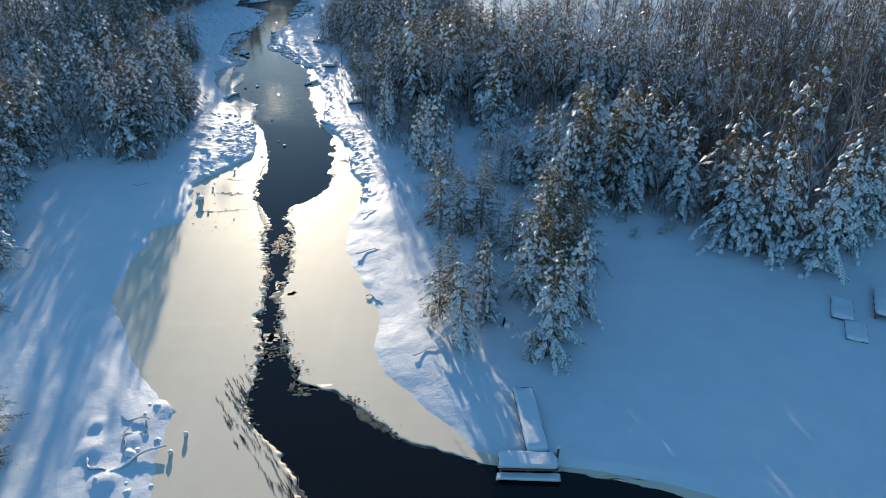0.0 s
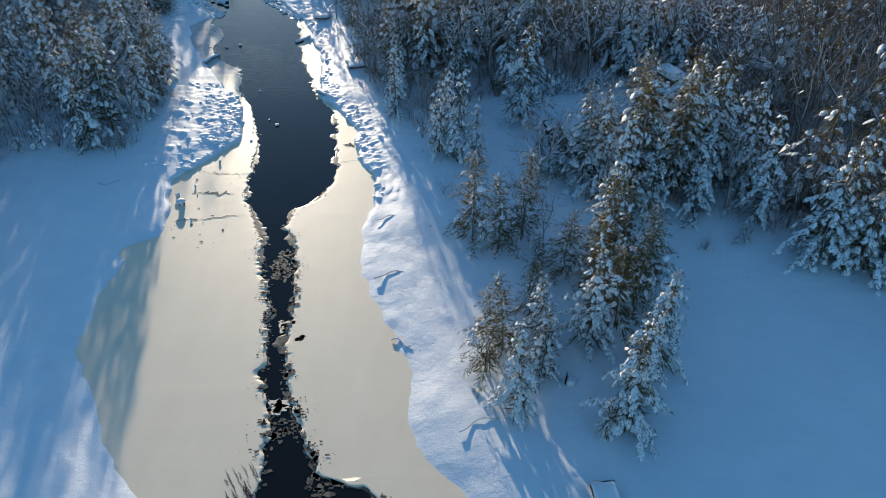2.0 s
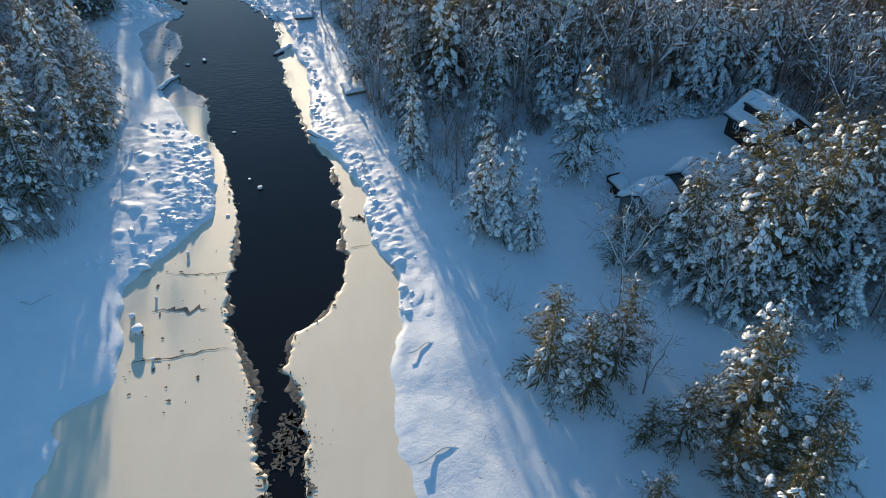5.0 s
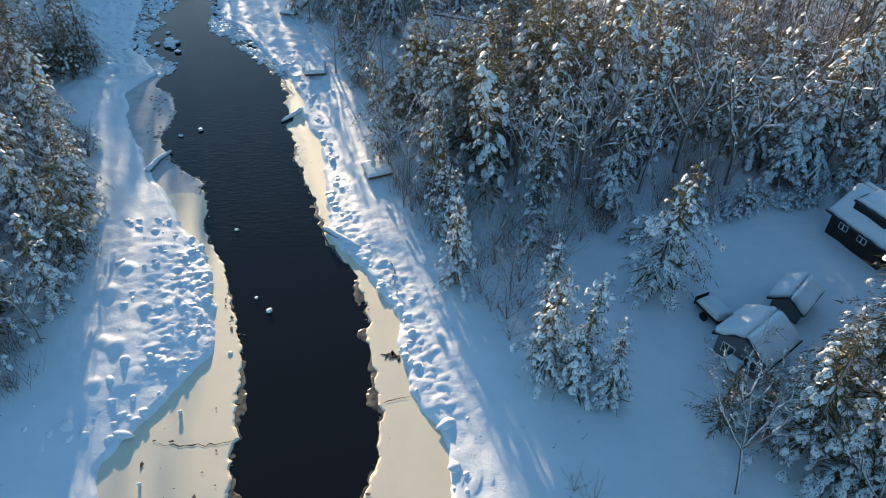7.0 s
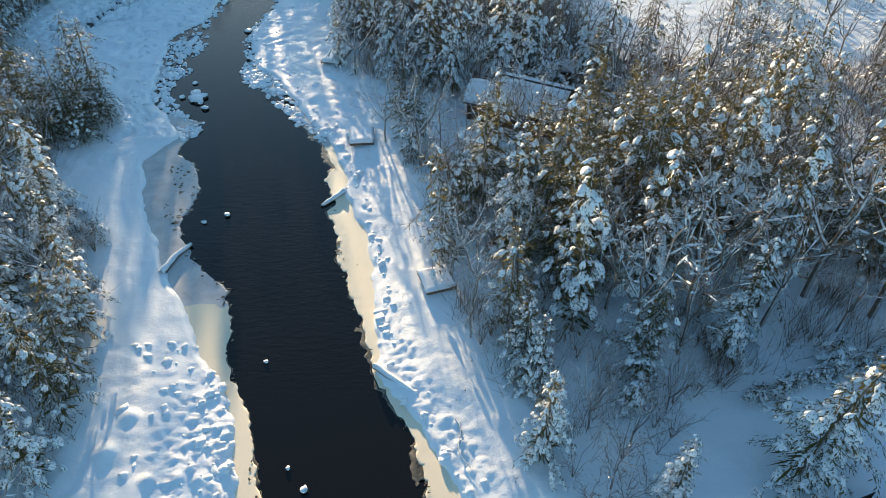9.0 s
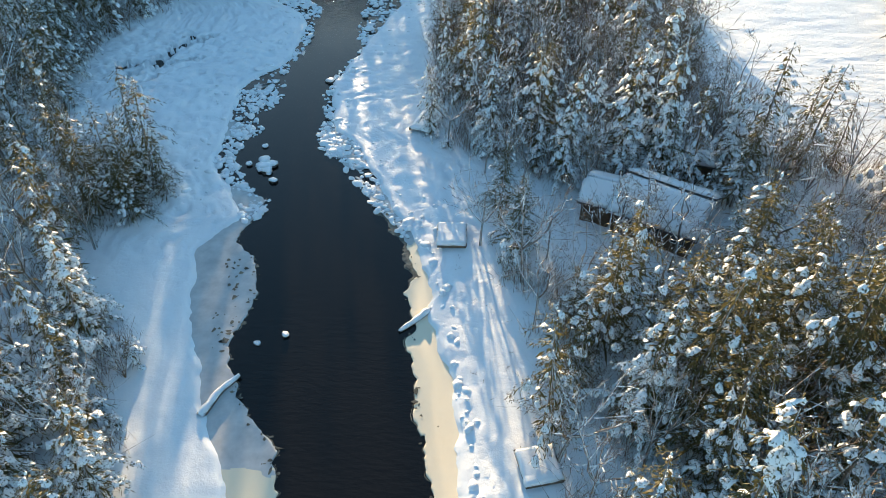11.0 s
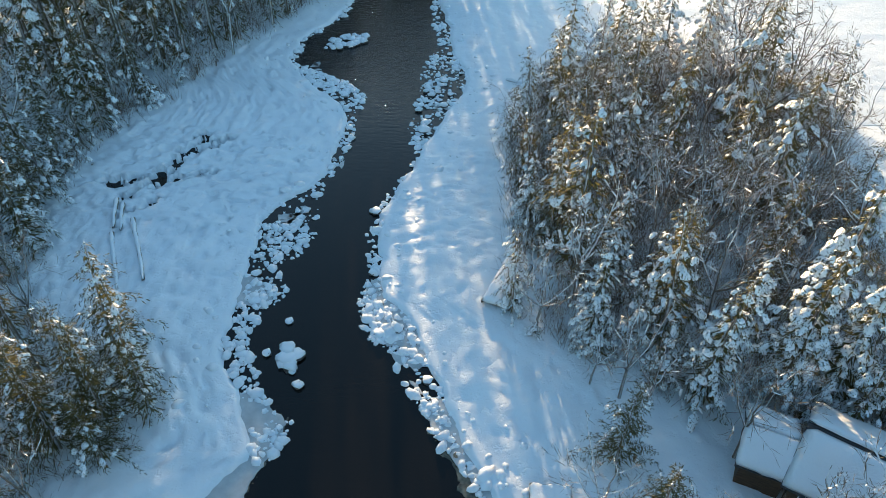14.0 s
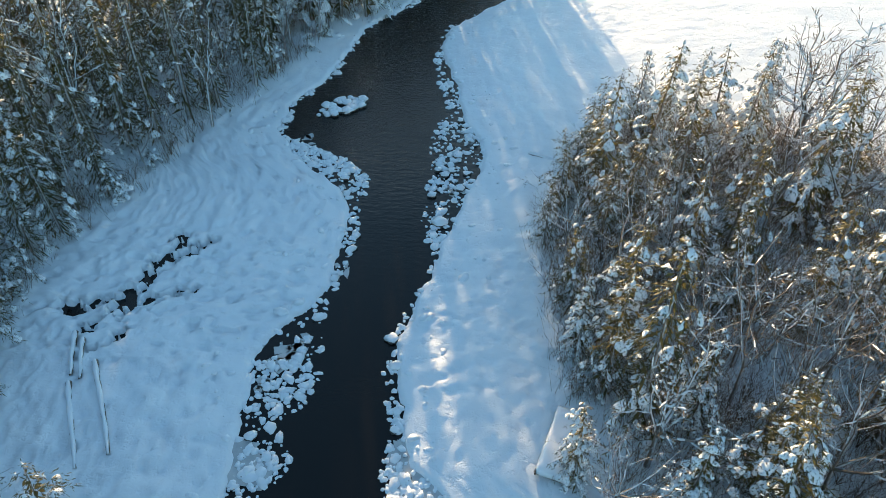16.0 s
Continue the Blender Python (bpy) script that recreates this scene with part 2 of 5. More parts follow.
# ---- river and ground ----
WATER_LEFT = [(20, -3), (30.7, -8.6), (34.5, -10.8), (37.4, -13.4), (40, -14), (44, -13.9), (50, -15.4), (57.5, -16.2), (63.8, -18.1),
              (66.5, -18.3), (72, -21), (77, -21.5), (83, -22), (85, -22), (88.4, -23.2), (93.2, -24.6), (97.5, -26.8), (100.8, -27.2),
              (104.2, -28.1), (108, -31.6), (110.3, -33), (113.3, -33.3), (116.9, -32.7), (120.6, -34.2), (122.1, -36.3), (124.2, -35.8),
              (127.5, -35.4), (129.4, -38.0), (133, -40.0), (135.9, -40.1), (138.1, -39.3), (140.8, -40.8), (142.3, -39.6), (145, -39.5), (148.7, -39.8), (151.5, -39.4),
              (157.7, -38.9), (162, -39.4), (166.3, -39.9), (169, -42.5), (172.4, -48.6), (178, -49.2), (185, -46.3), (197, -45.2),
              (204.7, -40.7), (215, -34), (235, -15)]
WATER_RIGHT = [(20, 40), (26, 24), (30.9, 16), (32.3, 12.2), (33, 8.6), (33.4, 4.1), (34.4, 1.1), (35.8, -2.5), (38.4, -5), (40.5, -7.4),
               (41.5, -10.5), (44.5, -11.8), (47.7, -13.2), (52.8, -14.3), (57.7, -14.3), (62, -14.6), (68, -16.4), (71, -16.3), (73, -13.8),
               (76, -13.1), (80, -12.9), (84, -13.7), (88.3, -13.8), (91.5, -14.7), (96.5, -17.1), (100.8, -18.1), (107.3, -20.1),
               (113, -21.5), (115.3, -21.2), (117.8, -22.4), (120, -21.7), (124.6, -23.5), (128, -26.3), (131.5, -28.4), (135.4, -31.7),
               (138.6, -33.1), (141.2, -33.1), (145.3, -34.3), (149.9, -33.9), (154.3, -32.7), (157.5, -32.5), (161.3, -33.4), (165.8, -33.2), (170.7, -33.3), (174.5, -33.6), (178.6, -33.2),
               (190, -36), (198, -35.7), (208, -29), (235, 0)]
SNOW_LEFT = [(20, -15), (30.6, -17.5), (34.4, -18.1), (37.7, -18.3), (43, -23), (46.7, -25), (52.2, -28.3), (58, -29), (65.5, -29.3),
             (66.8, -27), (71.3, -27.8), (76, -29), (78, -28), (81.5, -25.7), (84.6, -23.8), (90, -24.6), (95.4, -26.2), (97.8, -28.3),
             (101.6, -30.1), (106, -32.8), (110, -34.6), (113.8, -36.8), (118.4, -38), (121, -38.6), (123.3, -37.5), (124.6, -36.4), (127, -37.6),
             (129, -38.8), (131, -40.5), (133.5, -41.4), (136.6, -41.6), (140.6, -42.4), (144.6, -42.9), (146.6, -42.8), (148.8, -41.9), (151.3, -39.9),
             (155, -39.7), (158.5, -39.7), (162.2, -40), (165, -41.6), (167, -44.4), (170, -47), (173.2, -49.1), (178.5, -48.9), (182.6, -47.1),
             (191.5, -45.8), (204.7, -41), (215, -34.4), (235, -15.4)]
SNOW_RIGHT = [(20, 44), (26, 27), (30.9, 17.5), (32.6, 12.8), (33.4, 8.6), (33.8, 4.4), (34.8, 2), (39, -1.8), (40.8, -3.1), (42.5, -4.8),
              (46, -6), (50, -5.7), (55.3, -7.5), (59.8, -9.6), (63, -10.1), (67.7, -10), (70.7, -9.2), (76.4, -9.1), (80.5, -11),
              (83.6, -11.6), (86.7, -11.7), (90.5, -13.2), (92.5, -14.5), (96.5, -16.9), (100.1, -17.2), (106.4, -17.7), (110.4, -18.5),
              (114.5, -20.2), (119.6, -20.9), (124, -22.6), (128, -25.2), (131.5, -26.6),
              (135, -28.6), (136.8, -29.4), (138.5, -31.8), (140.6, -32.5), (143.8, -33.1), (147.8, -34), (150, -33.6), (152.3, -33.1), (158.7, -32.0),
              (163.5, -30.9), (170.5, -29.6), (173.6, -29.8), (178.2, -32.2), (183.7, -33), (192.9, -36), (198, -35.4), (208, -28.7), (235, 0.4)]


def along(stations, y):
    ys, xs = zip(*stations)
    return np.interp(y, ys, xs)


def edges(y):
    """Water's edge and snow's edge on both banks, at y."""
    y = np.asarray(y, float)
    ragged = np.where((y > 36) & (y < 70), 0.4, 0.25)
    wl = along(WATER_LEFT, y) + ragged * fbm(y * 0.9, y * 0 + 3.1, 5) 
    wr = along(WATER_RIGHT, y) + ragged * fbm(y * 0.9, y * 0 + 8.7, 7) 
    wob = 0.25 * fbm(y * 0.7, y * 0 + 4, 9)
    sl, sr = along(SNOW_LEFT, y) + wob, along(SNOW_RIGHT, y) + wob
    return wl, wr, np.minimum(sl, wl - 0.12), np.maximum(sr, wr + 0.12)


SEEP = [[(-59.4, 147.6), (-56.5, 148.2), (-53.8, 149.7), (-53.3, 152.6), (-52.3, 156.6)], [(-55.2, 146.4), (-53.9, 147.9), (-51.4, 150.0), (-49.2, 151.0)],
        [(-53.3, 144.9), (-52.6, 146.6)], [(-52.8, 153.6), (-51.0, 155.4), (-49.4, 156.2)], [(-53.9, 148.4), (-53.0, 151.0), (-52.6, 153.2)]]


MOUNDS = [(-21.2, 31.6, 0.8, 0.5), (-19.7, 38.6, 0.7, 0.45), (-23.7, 36.5, 0.5, 0.35), (-23.4, 34.2, 0.9, 0.4), (-20.8, 35.2, 0.6, 0.3), (-30.1, 62.1, 1.1, 0.45), (-27.6, 72.2, 0.5, 0.5),
          (-27.9, 66.0, 0.5, 0.3), (-6.6, 55.6, 0.8, 0.35), (-2.4, 55.4, 0.5, 0.3), (-5.2, 61.2, 0.4, 0.2), (-1.2, 50.4, 1.2, 0.3), (-7.6, 66.6, 0.5, 0.25), (-3.6, 47.6, 0.9, 0.25),
          (-32.2, 90.5, 0.6, 0.4), (-31.6, 93.0, 0.5, 0.35), (-30.3, 85.2, 0.6, 0.4), (-29.3, 88.7, 0.4, 0.3), (-31.3, 85.6, 0.5, 0.3), (-30.8, 82.0, 0.5, 0.3), (-24.9, 134.3, 0.5, 0.3), (-44.5, 120.0, 1.0, 0.3)]


def relief(x, y, d):
    """Height of the snow at (x, y), d metres from its edge."""
    ledge = 0.07 + 0.21 * rise((y - 64) / 6)
    z = ledge * rise(d / (0.45 + 1.2 * (1 - rise((y - 64) / 6)))) + 0.35 * rise(d / 5) + 0.8 * rise((d - 14) / 40)
    z = z + ((np.where(x > 2, 0.09, np.where(x > -37, 0.12, 0.24)) * fbm(x * 1.1, y * 1.1, 16, 4) - 0.22 * rise(fbm(x * 1.8, y * 1.8, 18, 2) * 3.5 - 0.5) * np.where(x > 2, 0.0, np.where(x > -37, 0.45, 1.0))) * rise((y - 116) / 8) * (0.35 + 0.65 * rise((186 - y) / 8)) + 0.10 * fbm(x * 0.25, y * 0.25, 11)) * rise(d / 2) + 0.035 * fbm(x * 1.1, y * 1.1, 12, 3) * rise(d / 0.6)
    rough = np.exp(-(((x + 26.6 + (y - 88) * 0.12) / 2.7) ** 2 + ((y - 89.5) / 7.5) ** 2) ** 2)
    rough = np.maximum(rough, 0.6 * np.exp(-((d - 1.6) / 1.5) ** 2) * ((y > 72) & (y < 121) & (x > -23)))
    rough = np.maximum(rough, (0.12 + 0.25 * np.exp(-(d / 1.6) ** 2)) * (y > 124) * rise(0.5 + 1.5 * fbm(x * 0.3, y * 0.3, 15, 2)))
    rough = np.maximum(rough, 0.4 * np.exp(-((x + 23) / 5.0) ** 2 - ((y - 33) / 5.0) ** 2))
    z = z + 0.045 * fbm(x * 1.7, y * 1.7, 19, 3) * rise(d / 1.5) * rise((y - 76) / 8) * rise((132 - y) / 6)
    for mx, my, mr, mh in MOUNDS:
        z = z + mh * (0.55 if mx < -15 else 0.3) * np.exp(-(((x - mx) / mr) ** 2 + ((y - my) / mr) ** 2) ** 1.5)
    b = fbm(x * 3.3, y * 3.3, 13, 3)
    z = z + rough * rise(d / 0.6) * (0.16 * rise(b * 2.4 - 0.2) + 0.08 * fbm(x * 4.6, y * 4.6, 14, 2))
    wx, wy = x + 0.7 * fbm(x * 1.3, y * 1.3, 21, 3), y + 0.7 * fbm(x * 1.3, y * 1.3, 22, 3)
    far = np.full(np.shape(x), 9.0)
    if np.ndim(x) > 1 or (abs(float(x[0]) + 54) < 7 and abs(float(y[0]) - 151) < 8):
        for line in SEEP:
            for (xa, ya), (xb, yb) in zip(line, line[1:]):
                dx, dy = xb - xa, yb - ya
                q = np.clip(((wx - xa) * dx + (wy - ya) * dy) / (dx * dx + dy * dy), 0, 1)
                far = np.minimum(far, np.hypot(wx - xa - q * dx, wy - ya - q * dy))
    seep = rise((0.46 + 1.0 * fbm(x * 1.9, y * 1.9, 23, 3) - far) / 0.2)
    return z - 1.35 * seep


def ground_z(x, y):
    wl, wr, sl, sr = edges(np.array([y]))
    d = max(sl[0] - x, x - sr[0])
    return float(relief(np.array([x]), np.array([y]), np.array([max(d, 0.0)]))[0]) if d > 0 else 0.05


def grid_faces(rows, cols):
    i = np.arange(rows - 1)[:, None] * cols + np.arange(cols - 1)[None, :]
    return np.stack([i, i + 1, i + cols + 1, i + cols], -1).reshape(-1, 4)


def build_ground():
    y = np.concatenate([[-2600, -700, -250, -90, -30, 0, 12, 18, 22], np.arange(24, 78, 0.52), np.arange(78, 99, 0.17), np.arange(99, 144, 0.38), np.arange(144, 157.5, 0.16), np.arange(157.7, 212, 0.45), [214, 218, 224, 232, 245, 265, 300, 360, 500, 900, 2800]])
    d = np.concatenate([[0, 0.06, 0.15, 0.28, 0.45], np.arange(0.7, 8, 0.24), np.arange(8.1, 17.5, 0.17), np.arange(17.7, 22, 0.3), np.arange(22.3, 30, 0.6), [31, 32.5, 34.5, 37, 40, 44, 49, 56, 66, 80, 110, 180, 400, 1000, 2600]])
    wl, wr, sl, sr = edges(np.clip(y, 20, 235))
    east = np.concatenate([d[:5], np.arange(0.7, 11, 0.24), np.arange(11.0, 22, 0.3), np.arange(22.3, 30, 0.6), np.arange(30, 64, 0.9), d[d > 64]])
    Y, YR = np.repeat(y[:, None], len(d), 1), np.repeat(y[:, None], len(east), 1)
    D, DR = np.repeat(d[None, :], len(y), 0), np.repeat(east[None, :], len(y), 0)
    XL, XR = sl[:, None] - D, sr[:, None] + DR
    ZL, ZR = relief(XL, Y, D), relief(XR, YR, DR)
    ZL[:, 0], ZR[:, 0] = -0.25, -0.25
    bed = np.stack([sl + 0.3, (sl + sr) / 2, sr - 0.3], 1)
    X = np.concatenate([XL[:, ::-1], bed, XR], 1)
    near = np.concatenate([np.exp(-D[:, ::-1] / 1.5), bed * 0, np.exp(-DR / 1.5)], 1) * ((y > 23) & (y < 213))[:, None]
    Z = np.concatenate([ZL[:, ::-1], np.full_like(bed, -1.4), ZR], 1)
    Yf = np.repeat(y[:, None], X.shape[1], 1)
    X, Yf = wander(X, Yf, near)
    V = np.stack([X, Yf, Z], -1).reshape(-1, 3)
    ob = new("ground", mesh_of("ground", V, grid_faces(*X.shape), SNOW))
    tagged(ob, "deep wind-smoothed snow covering the river banks", "snow", kind="structure")


def wander(X, Y, amount):
    """Shifts points in plan so that an edge frays at two scales."""
    dx = 0.30 * fbm(X * 0.9, Y * 0.9, 51, 3) + 0.12 * fbm(X * 3.3, Y * 3.3, 52, 2)
    dy = 0.30 * fbm(X * 0.9 + 40, Y * 0.9, 53, 3) + 0.12 * fbm(X * 3.3 + 40, Y * 3.3, 54, 2)
    return X + amount * dx, Y + amount * dy


def build_ice(side):
    y = np.arange(20, 143, 0.11)
    wl, wr, sl, sr = edges(y)
    near, far = (wl, sl - 1.2) if side < 0 else (wr, sr + 1.2)
    u = np.array([0, 0, 0.03, 0.08, 0.15, 0.25, 0.4, 0.6, 0.8, 1.0])
    X = near[:, None] + (far - near)[:, None] * u[None, :]
    Y = np.repeat(y[:, None], len(u), 1)
    Z = 0.05 + 0.008 * fbm(X * 0.8, Y * 0.5, 31)
    Z[:, 0], Z[:, 1] = -0.06, 0.035
    fray = 1.0 + 0 * (y[:, None] + u[None, :])
    X, Y = wander(X, Y, fray)
    F = grid_faces(*X.shape)
    row = (Y + 1.6 * fbm(X * 0.7, Y * 0.7, 36, 3)).reshape(-1)[F[:, 0]]
    F = F[~((row > 129.6) & (row < 136.0)) & (row < 139.6)] if side < 0 else F[~((row > 131.0) & (row < 133.2)) & (row < 140.4)]
    V = np.stack([X, Y, Z], -1).reshape(-1, 3)
    # Faces upstream take the ice colour that is greyed for shade.
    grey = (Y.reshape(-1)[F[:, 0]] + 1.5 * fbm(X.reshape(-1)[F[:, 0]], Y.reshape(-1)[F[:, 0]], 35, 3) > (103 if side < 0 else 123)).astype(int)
    ob = new("river_ice", mesh_of("river_ice", V, F if side > 0 else F[:, ::-1], ICE, True, [ICE, SHADE_GREY_ICE], grey))
    tagged(ob, "cream-coloured river ice shelf along the snow bank, painted greyer for shade upstream", "ice", kind="structure")
    reach = (0.06 + 0.9 * rise(fbm(y * 0.3, y * 0 + side * 5, 33) * 1.8 - 0.25)) * -side
    if side > 0:
        reach = reach - 0.9 * np.exp(-((y - 37.5) / 3.0) ** 2)
    else:
        reach = reach + 0.8 * np.exp(-((y - 67.5) / 2.0) ** 2) + 0.5 * np.exp(-((y - 74) / 1.2) ** 2)
    u = np.linspace(-0.2, 1, 5)
    X = near[:, None] + reach[:, None] * u[None, :]
    Y = np.repeat(y[:, None], len(u), 1)
    X, Y = wander(X, Y, 1.5 * fray[:, :1])
    Z = np.full_like(X, 0.02)
    Z[:, -1] = -0.03
    V = np.stack([X, Y, Z], -1).reshape(-1, 3)
    F = grid_faces(*X.shape)
    F = F[y[F[:, 0] // len(u)] < 128]
    ob = new("thin_ice", mesh_of("thin_ice", V, F[:, ::-1] if side > 0 else F, THIN))
    tagged(ob, "thin brown waterlogged ice at the open water", "ice", kind="structure")


def build_water():
    xs, ys = np.array([-400.0, -90, 70, 400]), np.array([-400.0, 10, 240, 600])
    X, Y = np.meshgrid(xs, ys)
    V = np.stack([X, Y, X * 0], -1).reshape(-1, 3)
    tagged(new("water", mesh_of("water", V, grid_faces(4, 4), WATER, False)), "dark still river water with faint ripples", "river", kind="structure")


build_ground()
build_ice(-1)
build_ice(1)
build_water()


# ---- trees ----
def needle(heap, p, out, side, length, width):
    tip = p + out * length
    mid = p + out * length * 0.45
    heap.add([p, mid + side * width, tip, mid - side * width], [(0, 1, 2), (0, 2, 3)])


FRAY = np.random.default_rng(5).uniform(0.55, 1.15, 97)


def finger(heap, p, out, side, up, length, width, high):
    """A narrow drooping ridge of snow or needles from p along out."""
    a, b = p + out * length * 0.25, p + out * length * 0.8 - up * high * 0.35
    k = width * FRAY[heap.n % 97]
    heap.add([p - out * length * 0.08, a + side * width, b + side * k, p + out * length - up * high * 0.6, b - side * width * 0.75, a - side * k, (a + b) / 2 + up * high],
             [(0, 1, 6), (1, 2, 6), (2, 3, 6), (3, 4, 6), (4, 5, 6), (5, 0, 6)])


UP = np.array([0, 0, 1.0])
TUFT = np.array([(0, 2, 1), (0, 3, 2), (1, 2, 5), (1, 5, 4), (2, 3, 6), (2, 6, 5), (4, 5, 7), (5, 6, 7)])


def unit(v):
    return v / (math.sqrt(float(v @ v)) + 1e-9)


def tuft(snow, p, out, length, width, high, rng):
    """A soft drooping ridge of snow on a branchlet from p along out."""
    side = unit(np.cross(out, UP + 0.001))
    up = np.cross(side, out)
    k = rng.uniform(0.65, 1.35, 4) * width
    a, b = p + out * length * 0.3, p + out * length * 0.75 - UP * high * 0.3
    drop = UP * high * 0.4
    snow.add([p - out * length * 0.1 + up * high * 0.3, a + side * k[0] - drop, a + up * high, a - side * k[1] - drop,
              b + side * k[2] - drop, b + up * high * 0.75, b - side * k[3] - drop, p + out * length - drop * 1.5], TUFT)


def spray(crown, p, out, length, size, blades, rng):
    """A fan of thin needle blades round a branchlet."""
    side = unit(np.cross(out, UP + 0.001))
    for j in range(blades):
        o = unit(out + side * rng.uniform(-0.85, 0.85) - UP * rng.uniform(-0.15, 0.5))
        needle(crown, p + out * length * rng.uniform(-0.1, 0.75) + rng.normal(0, 0.05, 3) * size, o, unit(np.cross(o, UP + rng.normal(0, 0.5, 3))), length * rng.uniform(0.35, 0.8), rng.uniform(0.022, 0.036) * size)


def crumb(snow, p, r, rng):
    """A pinch of snow caught on a twig."""
    a = rng.uniform(0, 2.1)
    ring = [p + r * np.array([math.cos(a + 2.094 * k), math.sin(a + 2.094 * k), -0.2]) for k in range(3)]
    snow.add([*ring, p + UP * r * 0.8], [(0, 1, 3), (1, 2, 3), (2, 0, 3)])


def conifer(seed, h, r, count, droop=0.75, bare=0.06, load=0.8, size=1.0, power=0.8, blades=3):
    """Trunk, crown and snow load of one conifer as three meshes."""
    rng = np.random.default_rng(seed)
    trunk, crown, snow = Heap(), Heap(), Heap()
    bend = rng.normal(0, 0.12, 2)
    zs = np.linspace(-0.3, h * 0.97, 6)
    axis = lambda z: np.array([bend[0] * (z / h) ** 2 * h * 0.25, bend[1] * (z / h) ** 2 * h * 0.25, z])
    tube(trunk, [axis(z) for z in zs], np.interp(zs, [0, h], [0.015 * h, 0.02]), 5)
    lobes = rng.uniform(0.6, 1.3, 9)
    for i in range(count):
        f = bare + (1 - bare) * ((i + rng.random()) / count) ** 0.92
        az = i * 2.39996 + rng.normal(0, 0.35)
        L = r * (1 - f) ** power * rng.uniform(0.55, 1.2) * lobes[int(az * 9 / 6.2832 + 5 * f) % 9] + 0.18
        d = np.array([math.cos(az), math.sin(az), 0])
        side = np.array([-d[1], d[0], 0])
        dr = droop * rng.uniform(0.6, 1.35) * (1 - 0.45 * f)
        laden = load * rng.uniform(0.55, 1.45) * (1.25 - 0.95 * f)
        curve = rng.normal(0, 0.15)
        steps = max(1, int(L / (0.44 * size)))
        s = np.linspace(0.12, 1.0, steps + 1)
        pts = axis(h * f) + d * (L * s)[:, None] + side * (curve * L * s * s)[:, None] + UP * (L * (0.25 * s - dr * s * s))[:, None]
        reach = size * (0.75 + 0.35 * min(L, 2.0) / 2.0)
        for k in range(steps + 1):
            slope = unit(pts[min(k + 1, steps)] - pts[max(k - 1, 0)])
            wide = 1.0 - 0.35 * s[k]
            for sg in ((0, -1, 1) if k else (0,)):
                if sg:
                    out = unit(slope * rng.uniform(0.2, 0.9) + side * sg * rng.uniform(0.4, 1.2) - UP * rng.uniform(0.15, 0.9) * droop)
                    p, ln = pts[k] + rng.normal(0, 0.05, 3) * size, reach * wide * rng.uniform(0.4, 0.8)
                else:
                    out, p, ln = slope, pts[k], reach * rng.uniform(0.45, 0.75)
                if rng.random() < laden:
                    q = float(np.clip(rng.lognormal(0, 0.35), 0.5, 2.0)) * (1.15 if sg == 0 else 1.0)
                    tuft(snow, p + UP * 0.05, out, ln, 0.165 * size * q, 0.15 * min(size, 1.5) * q, rng)
                elif rng.random() < 0.22:
                    crumb(snow, p + UP * 0.04, 0.09 * size * rng.uniform(0.6, 1.3), rng)
                spray(crown, p, out, ln * 1.1, size, blades, rng)
    for i in range(int(count * 3.6)):
        f = bare + (0.93 - bare) * rng.random()
        az = rng.uniform(0, 6.283)
        d = np.array([math.cos(az), math.sin(az), 0])
        reach = 0.72 * r * (1 - f) ** power * lobes[int(az * 9 / 6.2832 + 5 * f) % 9]
        p = axis(h * f) + d * reach * rng.uniform(0.05, 0.5)
        out = unit(d + rng.normal(0, 0.3, 3) - UP * droop * rng.uniform(0.3, 0.9))
        needle(crown, p, out, unit(np.cross(out, UP + rng.normal(0, 0.7, 3))), max(0.25, reach * rng.uniform(0.35, 0.7)), rng.uniform(0.045, 0.09) * size)
    t = axis(h)
    lump(snow, t - UP * 0.1, np.array([0.1, 0, 0]), np.array([0, 0.1, 0]), UP * 0.25, rng)
    return [("trunk", trunk.arrays(), BARK), ("crown", crown.arrays(), NEEDLE), ("snow_load", snow.arrays(), CLUMP)]


